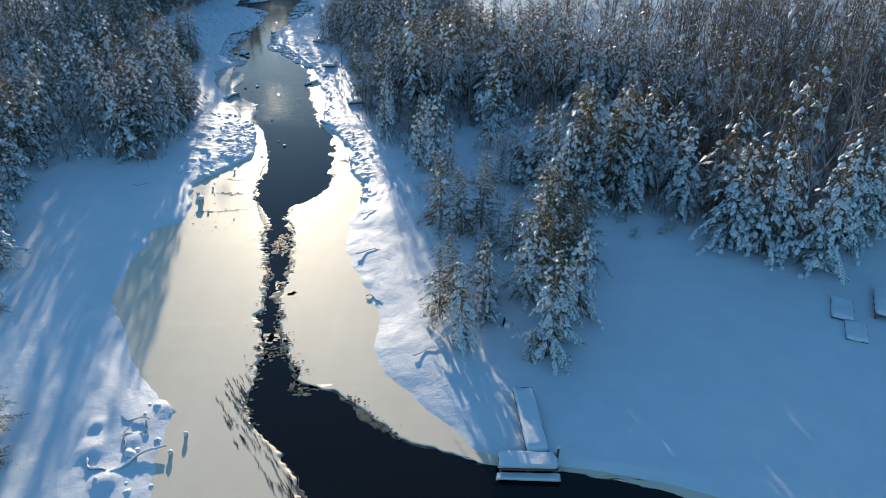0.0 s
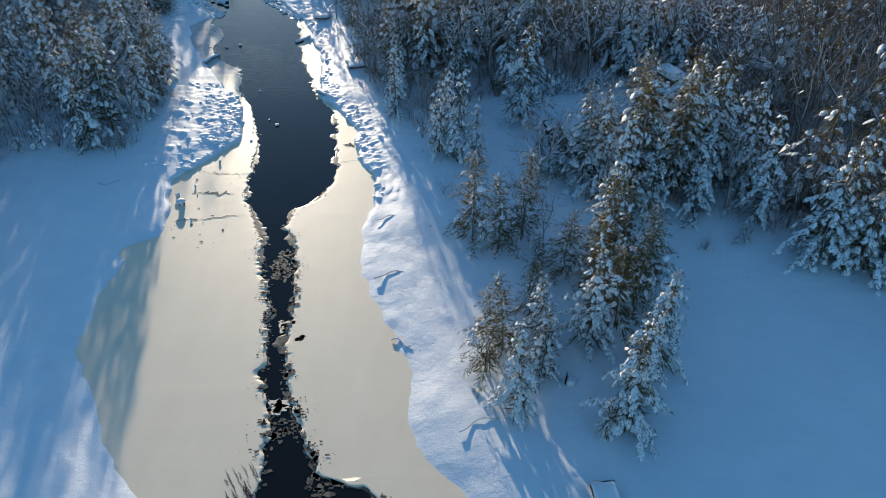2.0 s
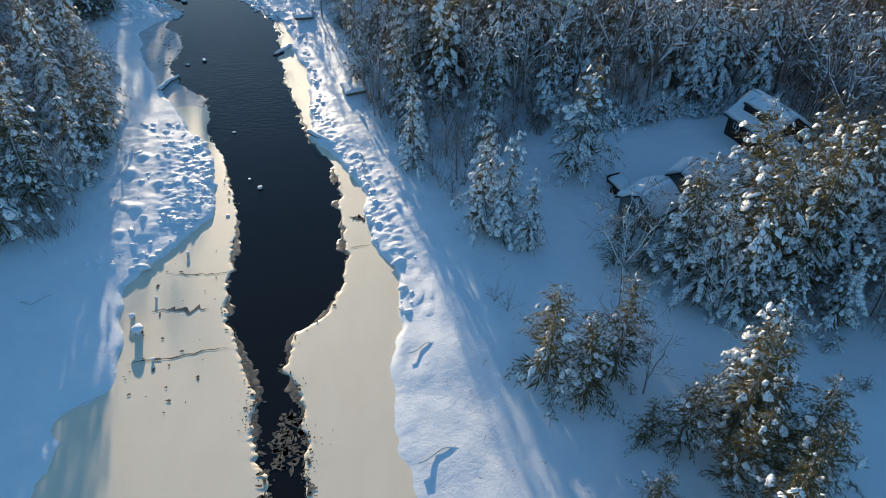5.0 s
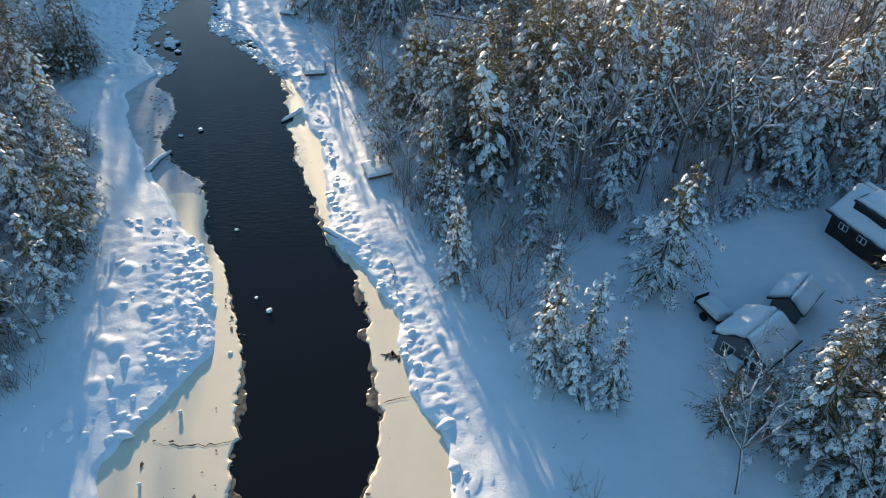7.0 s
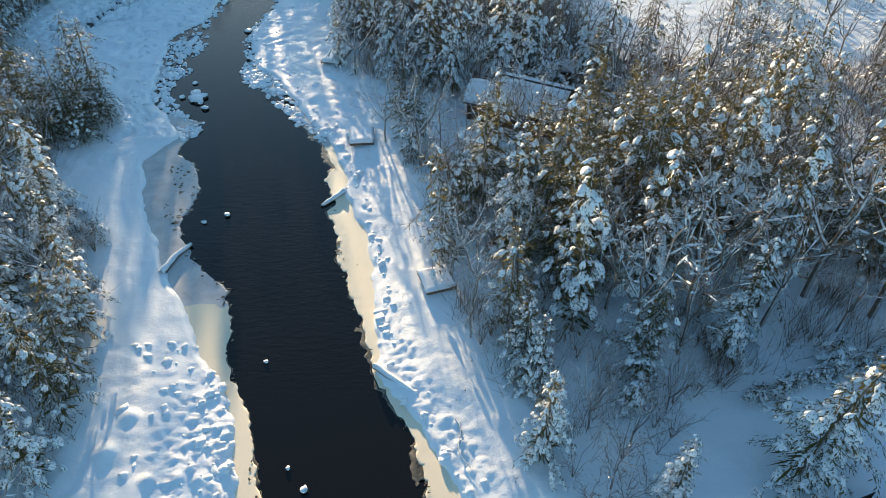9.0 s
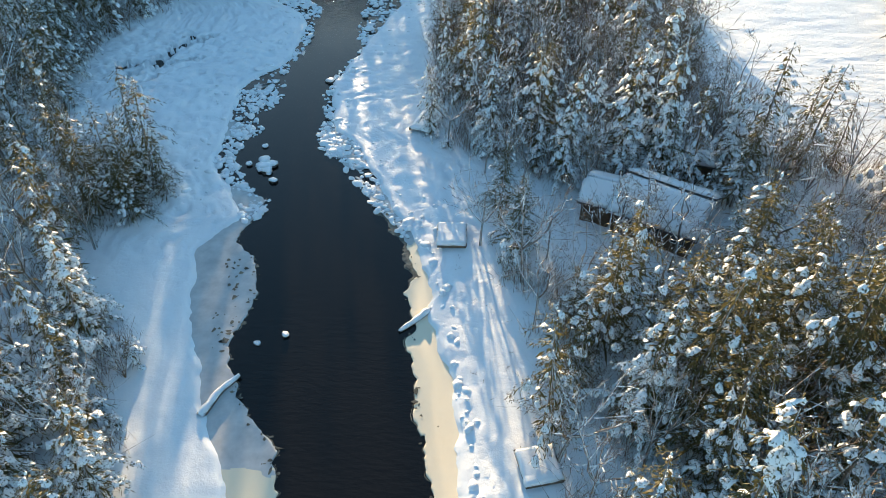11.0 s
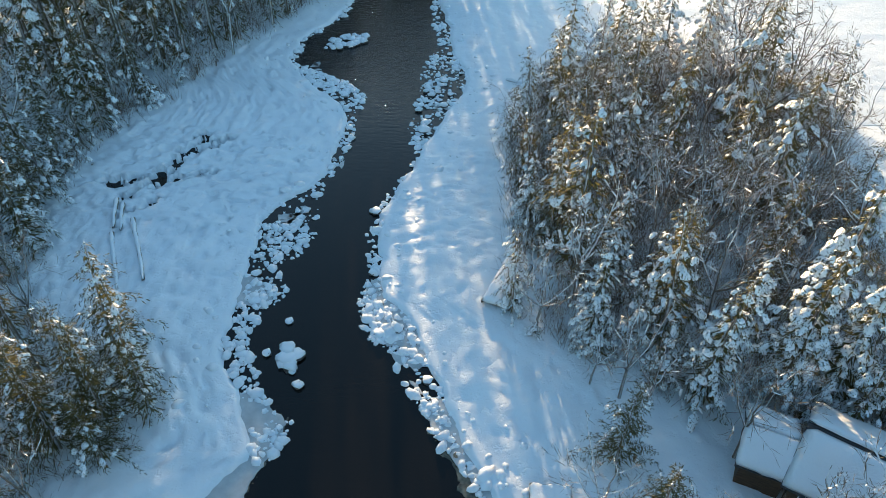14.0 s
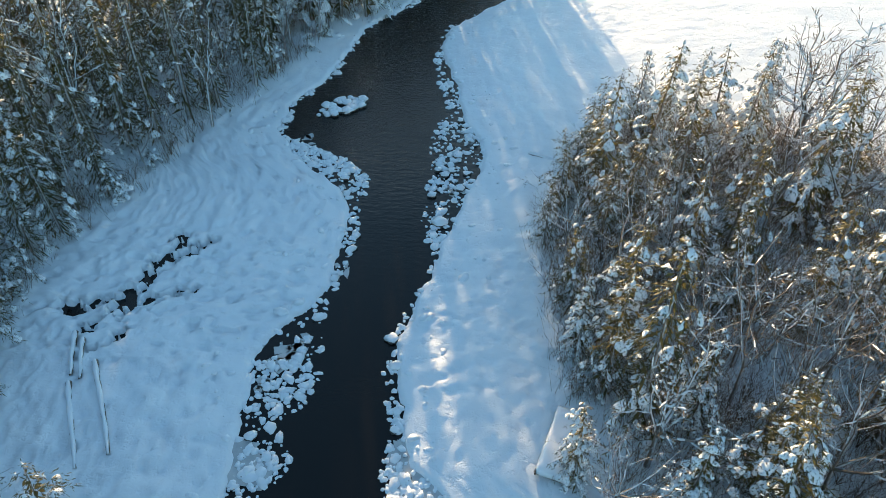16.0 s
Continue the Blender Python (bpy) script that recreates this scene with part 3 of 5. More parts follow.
def brush(seed, h, spread, stems=7, twigs=12):
    """Several thin stems from one root with many fine twigs."""
    rng = np.random.default_rng(seed)
    trunk, twig, snow = Heap(), Heap(), Heap()
    for i in range(stems):
        a = i * 2.39996 + rng.normal(0, 0.4)
        lean = spread * rng.uniform(0.25, 1.0)
        top = h * rng.uniform(0.6, 1.0)
        s = np.linspace(0, 1, 5)
        pts = np.stack([math.cos(a) * lean * s ** 1.4 + rng.normal(0, 0.14, 5) * s, math.sin(a) * lean * s ** 1.4 + rng.normal(0, 0.14, 5) * s, top * s - 0.1], 1)
        tube(trunk, pts, np.linspace(0.019, 0.008, 5), 3)
        for _ in range(twigs):
            q = rng.uniform(0.15, 1.0)
            k = min(int(q * 4), 3)
            p = pts[k] + (pts[k + 1] - pts[k]) * (q * 4 - k)
            out = (pts[k + 1] - pts[k]) / np.linalg.norm(pts[k + 1] - pts[k]) + rng.normal(0, 0.55, 3)
            out /= np.linalg.norm(out)
            sd = np.cross(out, rng.normal(0, 1, 3))
            sd /= np.linalg.norm(sd)
            l = rng.uniform(0.3, 1.0) * (1.1 - 0.5 * q)
            needle(twig, p, out, sd, l, 0.014)
            for _ in range(2):
                o2 = out + rng.normal(0, 0.5, 3)
                needle(twig, p + out * l * rng.uniform(0.3, 0.8), o2 / np.linalg.norm(o2), sd, l * 0.55, 0.010)
            if rng.random() < 0.75:
                crumb(snow, p + out * l * rng.uniform(0.2, 0.9), rng.uniform(0.035, 0.075), rng)
            if rng.random() < 0.16:
                finger(snow, p + np.array([0, 0, 0.015]), out, sd, np.array([0, 0, 1.0]), l * 0.5, 0.02, 0.03)
    return [("trunk", trunk.arrays(), TWIG), ("crown", twig.arrays(), TWIG), ("snow_load", snow.arrays(), LOAD)]


def bare_tree(seed, h, spread, leaders, thick=1.0, limbs=5, snowy=0.8, split=(0.12, 0.36)):
    """Forked trunk with curved limbs, twigs and clinging snow of one leafless tree."""
    rng = np.random.default_rng(seed)
    trunk, twig, snow = Heap(), Heap(), Heap()
    hs = h * rng.uniform(*split)
    lean = rng.normal(0, 0.06, 2) * hs
    fork = np.array([lean[0], lean[1], hs])
    r0 = (0.0065 * h + 0.025) * thick
    tube(trunk, [(0, 0, -0.2), tuple(fork * 0.5 + rng.normal(0, 0.03, 3)), tuple(fork)], [r0 * 1.15, r0, r0 * 0.85], 5)
    turn = rng.uniform(0, 6.283)
    for i in range(leaders):
        az = turn + i * 2.39996 + rng.normal(0, 0.3)
        d = np.array([math.cos(az), math.sin(az), 0])
        side = np.array([-d[1], d[0], 0])
        top = h * rng.uniform(0.72, 1.0) - hs
        reach = spread * (0.15 if i == 0 else rng.uniform(0.4, 1.0))
        s = np.linspace(0, 1, 7)
        pts = fork + d * (reach * (1 - (1 - s) ** 1.5))[:, None] + side * (0.06 * top * np.sin(s * rng.uniform(2, 5) + rng.uniform(0, 6)) * s)[:, None] + UP * (top * s ** 1.1)[:, None]
        pts = pts + rng.normal(0, 0.018 * h, (7, 3)) * np.array([1, 1, 0.3]) * s[:, None]
        ra = np.linspace(r0 * 0.75, 0.014 * thick, 7)
        tube(trunk, pts, ra, 4)
        for k in range(6):
            if rng.random() < snowy * 0.6:
                o = pts[k + 1] - pts[k]
                tuft(snow, pts[k] + UP * ra[k] * 0.7, unit(o), float(np.linalg.norm(o)) * rng.uniform(0.5, 1.0), ra[k] * 0.9, 0.05 * thick, rng)
        for j in range(limbs):
            q = 0.18 + 0.8 * (j + rng.random()) / limbs
            k = min(int(q * 6), 5)
            p0 = pts[k] + (pts[k + 1] - pts[k]) * (q * 6 - k)
            tan = unit(pts[k + 1] - pts[k])
            perp = unit(np.cross(tan, rng.normal(0, 1, 3)))
            o = unit(tan * rng.uniform(0.2, 0.9) + perp + UP * 0.15)
            ln = 0.27 * h * (1.15 - 0.7 * q) * rng.uniform(0.6, 1.2)
            mid = p0 + o * ln * 0.5 + rng.normal(0, 0.05, 3) * ln
            end = mid + unit(o + UP * rng.uniform(-0.1, 0.5) + rng.normal(0, 0.15, 3)) * ln * 0.5
            rl = max(0.55 * float(np.interp(q, s, ra)), 0.014 * thick)
            line = np.array([p0, mid, end])
            tube(trunk, line, [rl, rl * 0.7, rl * 0.4], 3)
            for a, b in ((p0, mid), (mid, end)):
                if rng.random() < snowy:
                    tuft(snow, a + UP * rl * 0.6, unit(b - a), float(np.linalg.norm(b - a)) * rng.uniform(0.5, 1.0), rl * 0.6 + 0.016 * thick, 0.045 * thick, rng)
            for m in range(7):
                z = rng.uniform(0.25, 1.0)
                at = line[0] + (line[1] - line[0]) * min(1, 2 * z) + (line[2] - line[1]) * max(0, 2 * z - 1)
                to = unit(o + rng.normal(0, 0.65, 3) + UP * 0.15)
                l2 = ln * rng.uniform(0.3, 0.6)
                flat = unit(np.cross(to, rng.normal(0, 1, 3)))
                needle(twig, at, to, flat, l2, 0.017 * thick)
                for _ in range(2):
                    t2 = unit(to + rng.normal(0, 0.55, 3))
                    needle(twig, at + to * l2 * rng.uniform(0.3, 0.85), t2, unit(np.cross(t2, flat + 0.2)), l2 * rng.uniform(0.4, 0.75), 0.011 * thick)
                if rng.random() < snowy * 0.8:
                    crumb(snow, at + to * l2 * rng.uniform(0.2, 0.9), 0.05 * thick * rng.uniform(0.6, 1.5), rng)
    return [("trunk", trunk.arrays(), BARK), ("crown", twig.arrays(), TWIG), ("snow_load", snow.arrays(), LOAD)]


def archetype(parts):
    return [(n, mesh_of(n, v, f, m, n != "crown"), v, f, m) for n, (v, f), m in parts]


def plant(kind, name, label, x, y, turn, scale, tilt=0.0, group="", category="tree"):
    ob = thing(name, pose(x, y, ground_z(x, y) - 0.05, tilt, 0, turn) @ Matrix.Scale(scale, 4), label, category, group)
    for n, me, *_ in kind:
        tagged(part(n, me, None, ob), kind="stuff" if n == "snow_load" else "")
    return ob


CONIFERS = [archetype(conifer(100 + i, 10, r, c, dr, b, ld, 0.85, pw, 3)) for i, (r, c, dr, b, ld, pw) in enumerate([
    (2.6, 70, 0.9, 0.03, 0.56, 0.9), (2.1, 68, 1.1, 0.03, 0.7, 0.95), (2.9, 66, 0.75, 0.08, 0.45, 0.75), (2.4, 64, 1.2, 0.06, 0.52, 0.8), (3.0, 70, 0.7, 0.12, 0.3, 0.6), (3.0, 70, 0.6, 0.12, 0.2, 0.6)])]
DARK = [archetype(conifer(140 + i, 8, r, 64, 0.5, 0.04, 0.09, 0.8, 0.75, 4)) for i, r in enumerate((2.8, 2.4))]
SPARE = [archetype(conifer(160 + i, 10, r, 46, 0.95, 0.03, ld, 1.0, pw, 3)) for i, (r, ld, pw) in enumerate(((2.0, 0.6, 0.8), (2.3, 0.32, 0.65), (1.8, 0.45, 0.85), (2.5, 0.22, 0.6), (2.1, 0.4, 0.7), (2.4, 0.12, 0.6)))]
LOW = [archetype(conifer(180 + i, 10, r, 26, 0.9, 0.06, ld, 1.35, 0.7, 2)) for i, (r, ld) in enumerate(((2.0, 0.12), (2.4, 0.03), (2.2, 0.18)))]
# Cheap tall conifers, added upstream mainly to block the low sun.
SHADE = [archetype(conifer(186 + i, 16, 2.9, 30, 0.9, 0.05, 0.05, 1.7, 0.65, 2)) for i in range(2)]
TALL = [archetype(conifer(170 + i, 16, r, 58, 1.0, 0.04, ld, 1.1, 0.7, 2)) for i, (r, ld) in enumerate(((2.7, 0.07), (2.4, 0.13), (3.0, 0.04)))]
BUSH = [archetype(conifer(190 + i, 2, 0.9, 16, 0.7, 0.1, 0.8, 0.7, 0.5, 3)) for i in range(2)]
BARES = [archetype(bare_tree(200 + i, 10, sp, n, th, li, sn)) for i, (sp, n, th, li, sn) in enumerate([
    (2.8, 4, 1.0, 5, 0.3), (3.4, 5, 1.1, 5, 0.5), (2.4, 3, 0.9, 6, 0.25), (3.2, 4, 1.2, 5, 0.45), (2.8, 5, 0.9, 5, 0.2)])]
BARES += [archetype(bare_tree(210 + i, 10, 3.8, n, 1.7, 5, 1.0, (0.2, 0.4))) for i, n in enumerate((4, 5))]
THINS = [archetype(bare_tree(220 + i, 10, sp, n, 1.4, 4, 0.03)) for i, (sp, n) in enumerate(((3.2, 4), (3.0, 3), (3.6, 4)))]
BRUSH = [archetype(brush(230 + i, 4, 2.2, 6 + i)) for i in range(3)]
FORM = {"c": CONIFERS, "d": DARK, "s": SPARE, "b": BARES, "h": BRUSH, "S": LOW, "B": THINS, "u": BUSH, "X": SHADE, "t": TALL}
HEIGHT = {"c": 10, "d": 8, "s": 10, "b": 10, "h": 4, "S": 10, "B": 10, "u": 2, "X": 16, "t": 16}
NAME = {"t": "tall_conifer", "c": "snowy_conifer", "d": "dark_conifer", "s": "forest_conifer", "b": "bare_tree", "h": "bare_shrub", "u": "snowy_bush"}
LABEL = {"t": "tall dark conifer with snow on its drooping branches", "c": "tall conifer with drooping branches under heavy snow", "d": "spreading dark green conifer lightly dusted with snow",
         "s": "slender forest conifer with snow on every branch", "b": "leafless deciduous tree with snow-lined branches",
         "h": "low leafless brown shrub frosted with snow", "u": "low round bush bent under snow"}
GROUP = {"t": "tall conifers", "c": "snowy conifers", "d": "dark conifers", "s": "forest conifers", "b": "bare trees", "h": "bare shrubs", "u": "snowy bushes"}
rng = np.random.default_rng(7)
taken = []


FAR = {"forest_conifer": [], "bare_tree": [], "bare_shrub": []}
SHRUBS = []


def tree(kind, x, y, h, which=None):
    forms = FORM[kind]
    form = forms[int(rng.integers(len(forms))) if which is None else which % len(forms)]
    if kind in "hu" and math.hypot(x + 23.6, y - 140.4) < 3.2:
        return None
    if kind == "h":
        SHRUBS.append((x, y))
        if len(SHRUBS) > 280:
            FAR["bare_shrub"].append((form, x, y, h / 4, rng.uniform(0, 360)))
            return None
    taken.append((x, y))
    return plant(form, NAME[kind], LABEL[kind], x, y, rng.uniform(0, 360), h / HEIGHT[kind], rng.normal(0, 2.0), GROUP[kind], "shrub" if kind in "hu" else "tree")


POINT = [(8.8, 44.8, 9.5, 0), (1.9, 45.8, 7.8, 1), (4.3, 52.3, 6.8, 0), (7.8, 52.3, 9.4, 0), (12, 49.8, 9, 3), (10.6, 62.4, 9.8, 1), (10.2, 47.2, 7, 1),
         (7.3, 44.0, 3.2, 1), (4, 49, 6, 2)]
for x, y, h, k in POINT:
    tree("c", x, y, h, k)
for x, y, h in [(0.2, 49.6, 7), (1.6, 51.8, 7), (10.2, 54, 8), (12.2, 56.5, 8), (9.2, 58, 7.5), (11.8, 59.8, 7), (4, 55.5, 5), (0.2, 65.5, 9), (2.4, 64, 7.5), (4.6, 65.6, 8.5), (7.2, 76.0, 5.4), (9.3, 75.6, 5.2), (5.2, 60.6, 4)]:
    tree("d", x, y, h)
for x, y, h, k in [(-1.3, 85.5, 7.5, 1), (5.8, 97.1, 9.5, 1), (-2.5, 80.9, 9.2, 3), (-0.7, 79.6, 9.5, 1), (1.2, 78.5, 7, 1),
                   (6.8, 87.9, 11.5, 2), (-7.2, 89.5, 8.1, 1), (11.4, 74.1, 10.5, 4), (15.5, 72.3, 13.3, 4), (19.4, 72, 11.6, 4), (17, 75.5, 13, 5),
                   (21, 77, 12, 2), (14, 70, 10, 3), (23, 74, 12, 0), (10.1, 60.4, 10, 5)]:
    tree("c", x, y, h, k)
for x, y, h, k in [(13, 76.5, 9, 2), (17.8, 78.6, 12, 5), (20.2, 74.6, 12.5, 4), (22.6, 79.6, 12, 5), (24.5, 77.5, 12, 4), (26, 72, 11, 0), (16.2, 68.6, 7, 2), (12.6, 72, 10, 0)]:
    tree("c", x, y, h, k)
for x, y, h, k in [(28.7, 61.7, 11.5, 0), (31.6, 60.1, 11.8, 1), (35.5, 57.6, 12.5, 0), (33.6, 59.8, 11, 3), (30.4, 62.5, 11, 0), (39.5, 61, 12.5, 3), (42, 63.1, 11.3, 0), (45, 64.5, 12, 3),
                   (20.6, 68.8, 8, 1), (25.9, 67.6, 10, 1)]:
    tree("c", x, y, h, k)


for x, y, h, k in [(-14, 119.2, 10.3, 3), (-9.2, 128.5, 10.2, 0), (-5.4, 120.8, 9.5, 0), (-8.2, 119.3, 8.5, 1), (-10.1, 117.4, 8, 4), (-5.5, 116.4, 8, 1), (-15.5, 131.8, 9, 3),
                   (-17.2, 123, 7.5, 3), (-12.2, 121.8, 7, 2), (-2.5, 117.5, 9, 4), (-13.2, 114.5, 8, 1), (-3.2, 121.4, 8.5, 5), (-6.9, 122.2, 9, 6), (12.6, 69.5, 7, 5), (8.4, 76.5, 7.5, 6), (4.4, 65.2, 9, 0), (6.2, 64.2, 7.5, 2)]:
    tree("b", x, y, h, k)
for x, y, h in [(-15.9, 127.3, 6.6), (-14.4, 122.6, 6.8), (0.8, 118.6, 11.5), (3.4, 117, 11), (2, 108.2, 13.5), (5.2, 110.5, 13), (1.2, 113.5, 12), (-2, 110, 12), (-3.5, 105.6, 11), (-29.4, 32.6, 5.5), (-30.8, 35.6, 6.5), (-29.6, 29.4, 6), (-37.9, 49.4, 4.5), (-45.6, 125.6, 8.4), (-47.5, 123.6, 9), (-44.6, 123.2, 6), (7.2, 60.5, 6.5), (13.4, 58.6, 8), (12, 61.5, 9)]:
    tree("d", x, y, h)
for x, y, h, k in [(-9, 113, 10.5, 5), (-5.5, 111.5, 11.5, 5), (-7.5, 107.6, 10.5, 0), (24, 101, 12, 0), (28, 104, 12, 3), (20, 103, 11, 0), (-13.8, 173.9, 9.5, 0), (-11, 176, 9, 3), (-7, 172.5, 11, 0), (-4.6, 176.5, 10, 3), (-15.8, 176.2, 8.5, 1),
                   (-12.8, 138.5, 10, 5), (-15.5, 142.7, 8, 1), (-17.3, 136.2, 8.5, 1), (-22.5, 138.6, 7, 3), (-3, 133.6, 12.3, 3), (-5.5, 134, 12, 0), (2.8, 133.8, 9, 1), (-10.8, 132.3, 10.8, 3)]:
    tree("c", x, y, h, k)
for x, y, h, k in [(3, 108, 14, 3), (9.5, 108.5, 14, 1), (14, 109, 13.5, 3), (18.5, 108, 14, 5), (24, 107.5, 13, 1), (6, 113, 14, 5), (12, 114, 14, 3), (28, 106, 13, 3)]:
    tree("s", x, y, h, k)
for x, y, h, k in [(0.5, 98.5, 11, 5), (4.2, 100.5, 12.5, 6), (9, 99.3, 12, 3), (13, 102, 13.5, 5), (16.8, 99.8, 13, 6), (20.6, 102, 12.5, 5), (25.5, 100.5, 12.5, 6), (30, 100, 12, 5), (7, 104, 13, 1), (33, 96, 12, 6), (31, 90, 11, 5)]:
    tree("b", x, y, h, k)
birch = plant(BARES[3], "bare_tree", "leaning twin-stemmed leafless tree with snow on its limbs", 6.7, 71.8, 40, 0.95, 0, "bare trees")
birch.matrix_world = birch.matrix_world @ Euler((radians(-14), radians(16), 0)).to_matrix().to_4x4()
for x, y, h in [(-0.5, 89.7, 3.5), (-3, 86.8, 4), (1.4, 93.2, 4), (4.6, 94.6, 3.5), (-2.6, 89.5, 4.5), (-4.1, 85.8, 4), (-0.2, 91.5, 4.5), (-5.1, 86.6, 3.5), (-4.2, 83.8, 3), (-2.2, 72.6, 2.2), (-1.4, 71.6, 2.6), (-5.6, 88.4, 4), (-1.6, 87.6, 3.6), (0.6, 90.8, 4), (2.8, 93.6, 3)]:
    tree("h", x, y, h)
for x, y, h, k in [(-1.9, 90.2, 6.5, 2), (-3.6, 87.6, 6, 0), (0.8, 92.6, 7, 4), (-14.1, 131.2, 7, 3), (-17.3, 132.6, 6, 1)]:
    tree("b", x, y, h, k)
for k in range(24):
    x = 6.0 + k * 0.72
    tree("u", x + float(rng.normal(0, 0.2)), 93.6 + 0.2 * k * 0.72 + float(rng.normal(0, 0.45)), rng.uniform(1.1, 1.9))


def inside(x, y, poly):
    hit = False
    for (x0, y0), (x1, y1) in zip(poly, poly[1:] + poly[:1]):
        if (y0 > y) != (y1 > y) and x < (x1 - x0) * (y - y0) / (y1 - y0) + x0:
            hit = not hit
    return hit


RIGHT_WOOD = [(22, 68), (29, 63.5), (36, 60.5), (47, 64.5), (75, 66), (100, 100), (100, 136), (17, 136), (9, 138), (5, 143), (4, 150), (5, 162), (6, 172), (0, 178), (-6, 178.5), (-12, 178),
              (-17, 175.5), (-21.5, 171), (-24.4, 162), (-23.6, 150), (-22.5, 145), (-24, 137.5), (-17.5, 134.5), (-10.5, 131), (0, 131), (3, 124), (-3, 119), (-12, 120.5),
              (-16, 121), (-12.3, 112), (-12.7, 103), (-9, 95), (-5.5, 90), (0, 93.5), (7, 94.6), (15, 96.5), (21, 98), (29, 96), (29, 86), (26, 80), (27, 76), (18, 71)]
LEFT_WOOD = [(-41, 56), (-45, 66), (-49, 77), (-44, 82), (-35, 81), (-35, 92), (-36.5, 101), (-38.8, 110), (-43, 113), (-47, 118), (-44, 122), (-42.8, 126), (-46, 131),
             (-54, 132.5), (-59, 140), (-60.7, 150), (-59, 158), (-56, 169.5), (-52.5, 182), (-47.6, 195), (-42, 207), (-38, 214), (-33, 224), (-29, 236), (-32, 262), (-85, 262), (-90, 100), (-75, 50)]


EAST_WOOD = [(22, 137), (24, 150), (27, 165), (31, 180), (40, 196), (130, 210), (130, 100), (101, 100), (101, 137)]


def fill(poly, gap):
    xs, ys = [p[0] for p in poly], [p[1] for p in poly]
    area = (max(xs) - min(xs)) * (max(ys) - min(ys))
    cells = {}
    for x, y in taken:
        cells.setdefault((int(x // gap), int(y // gap)), []).append((x, y))
    for _ in range(int(area / gap ** 2 * 9)):
        x, y = rng.uniform(min(xs), max(xs)), rng.uniform(min(ys), max(ys))
        if not inside(x, y, poly):
            continue
        cx, cy = int(x // gap), int(y // gap)
        if any((x - a) ** 2 + (y - b) ** 2 < gap * gap for i in (-1, 0, 1) for j in (-1, 0, 1) for a, b in cells.get((cx + i, cy + j), ())):
            continue
        cells.setdefault((cx, cy), []).append((x, y))
        yield x, y


def far_tree(kind, x, y, h):
    forms = FORM[kind]
    FAR["bare_tree" if kind == "B" else "forest_conifer"].append((forms[int(rng.integers(len(forms)))], x, y, h / HEIGHT[kind], rng.uniform(0, 360)))


def seen_edge(x, y):
    """True in the stretch of woods nearest to the river and the clearings."""
    return (-62 if y < 118 else -70) < x < 34 and y < 194


def rim(x, y, poly):
    """Distance from (x, y) to the outline of poly."""
    best = 1e9
    for (x0, y0), (x1, y1) in zip(poly, poly[1:] + poly[:1]):
        dx, dy = x1 - x0, y1 - y0
        t = max(0.0, min(1.0, ((x - x0) * dx + (y - y0) * dy) / (dx * dx + dy * dy)))
        best = min(best, math.hypot(x - x0 - t * dx, y - y0 - t * dy))
    return best


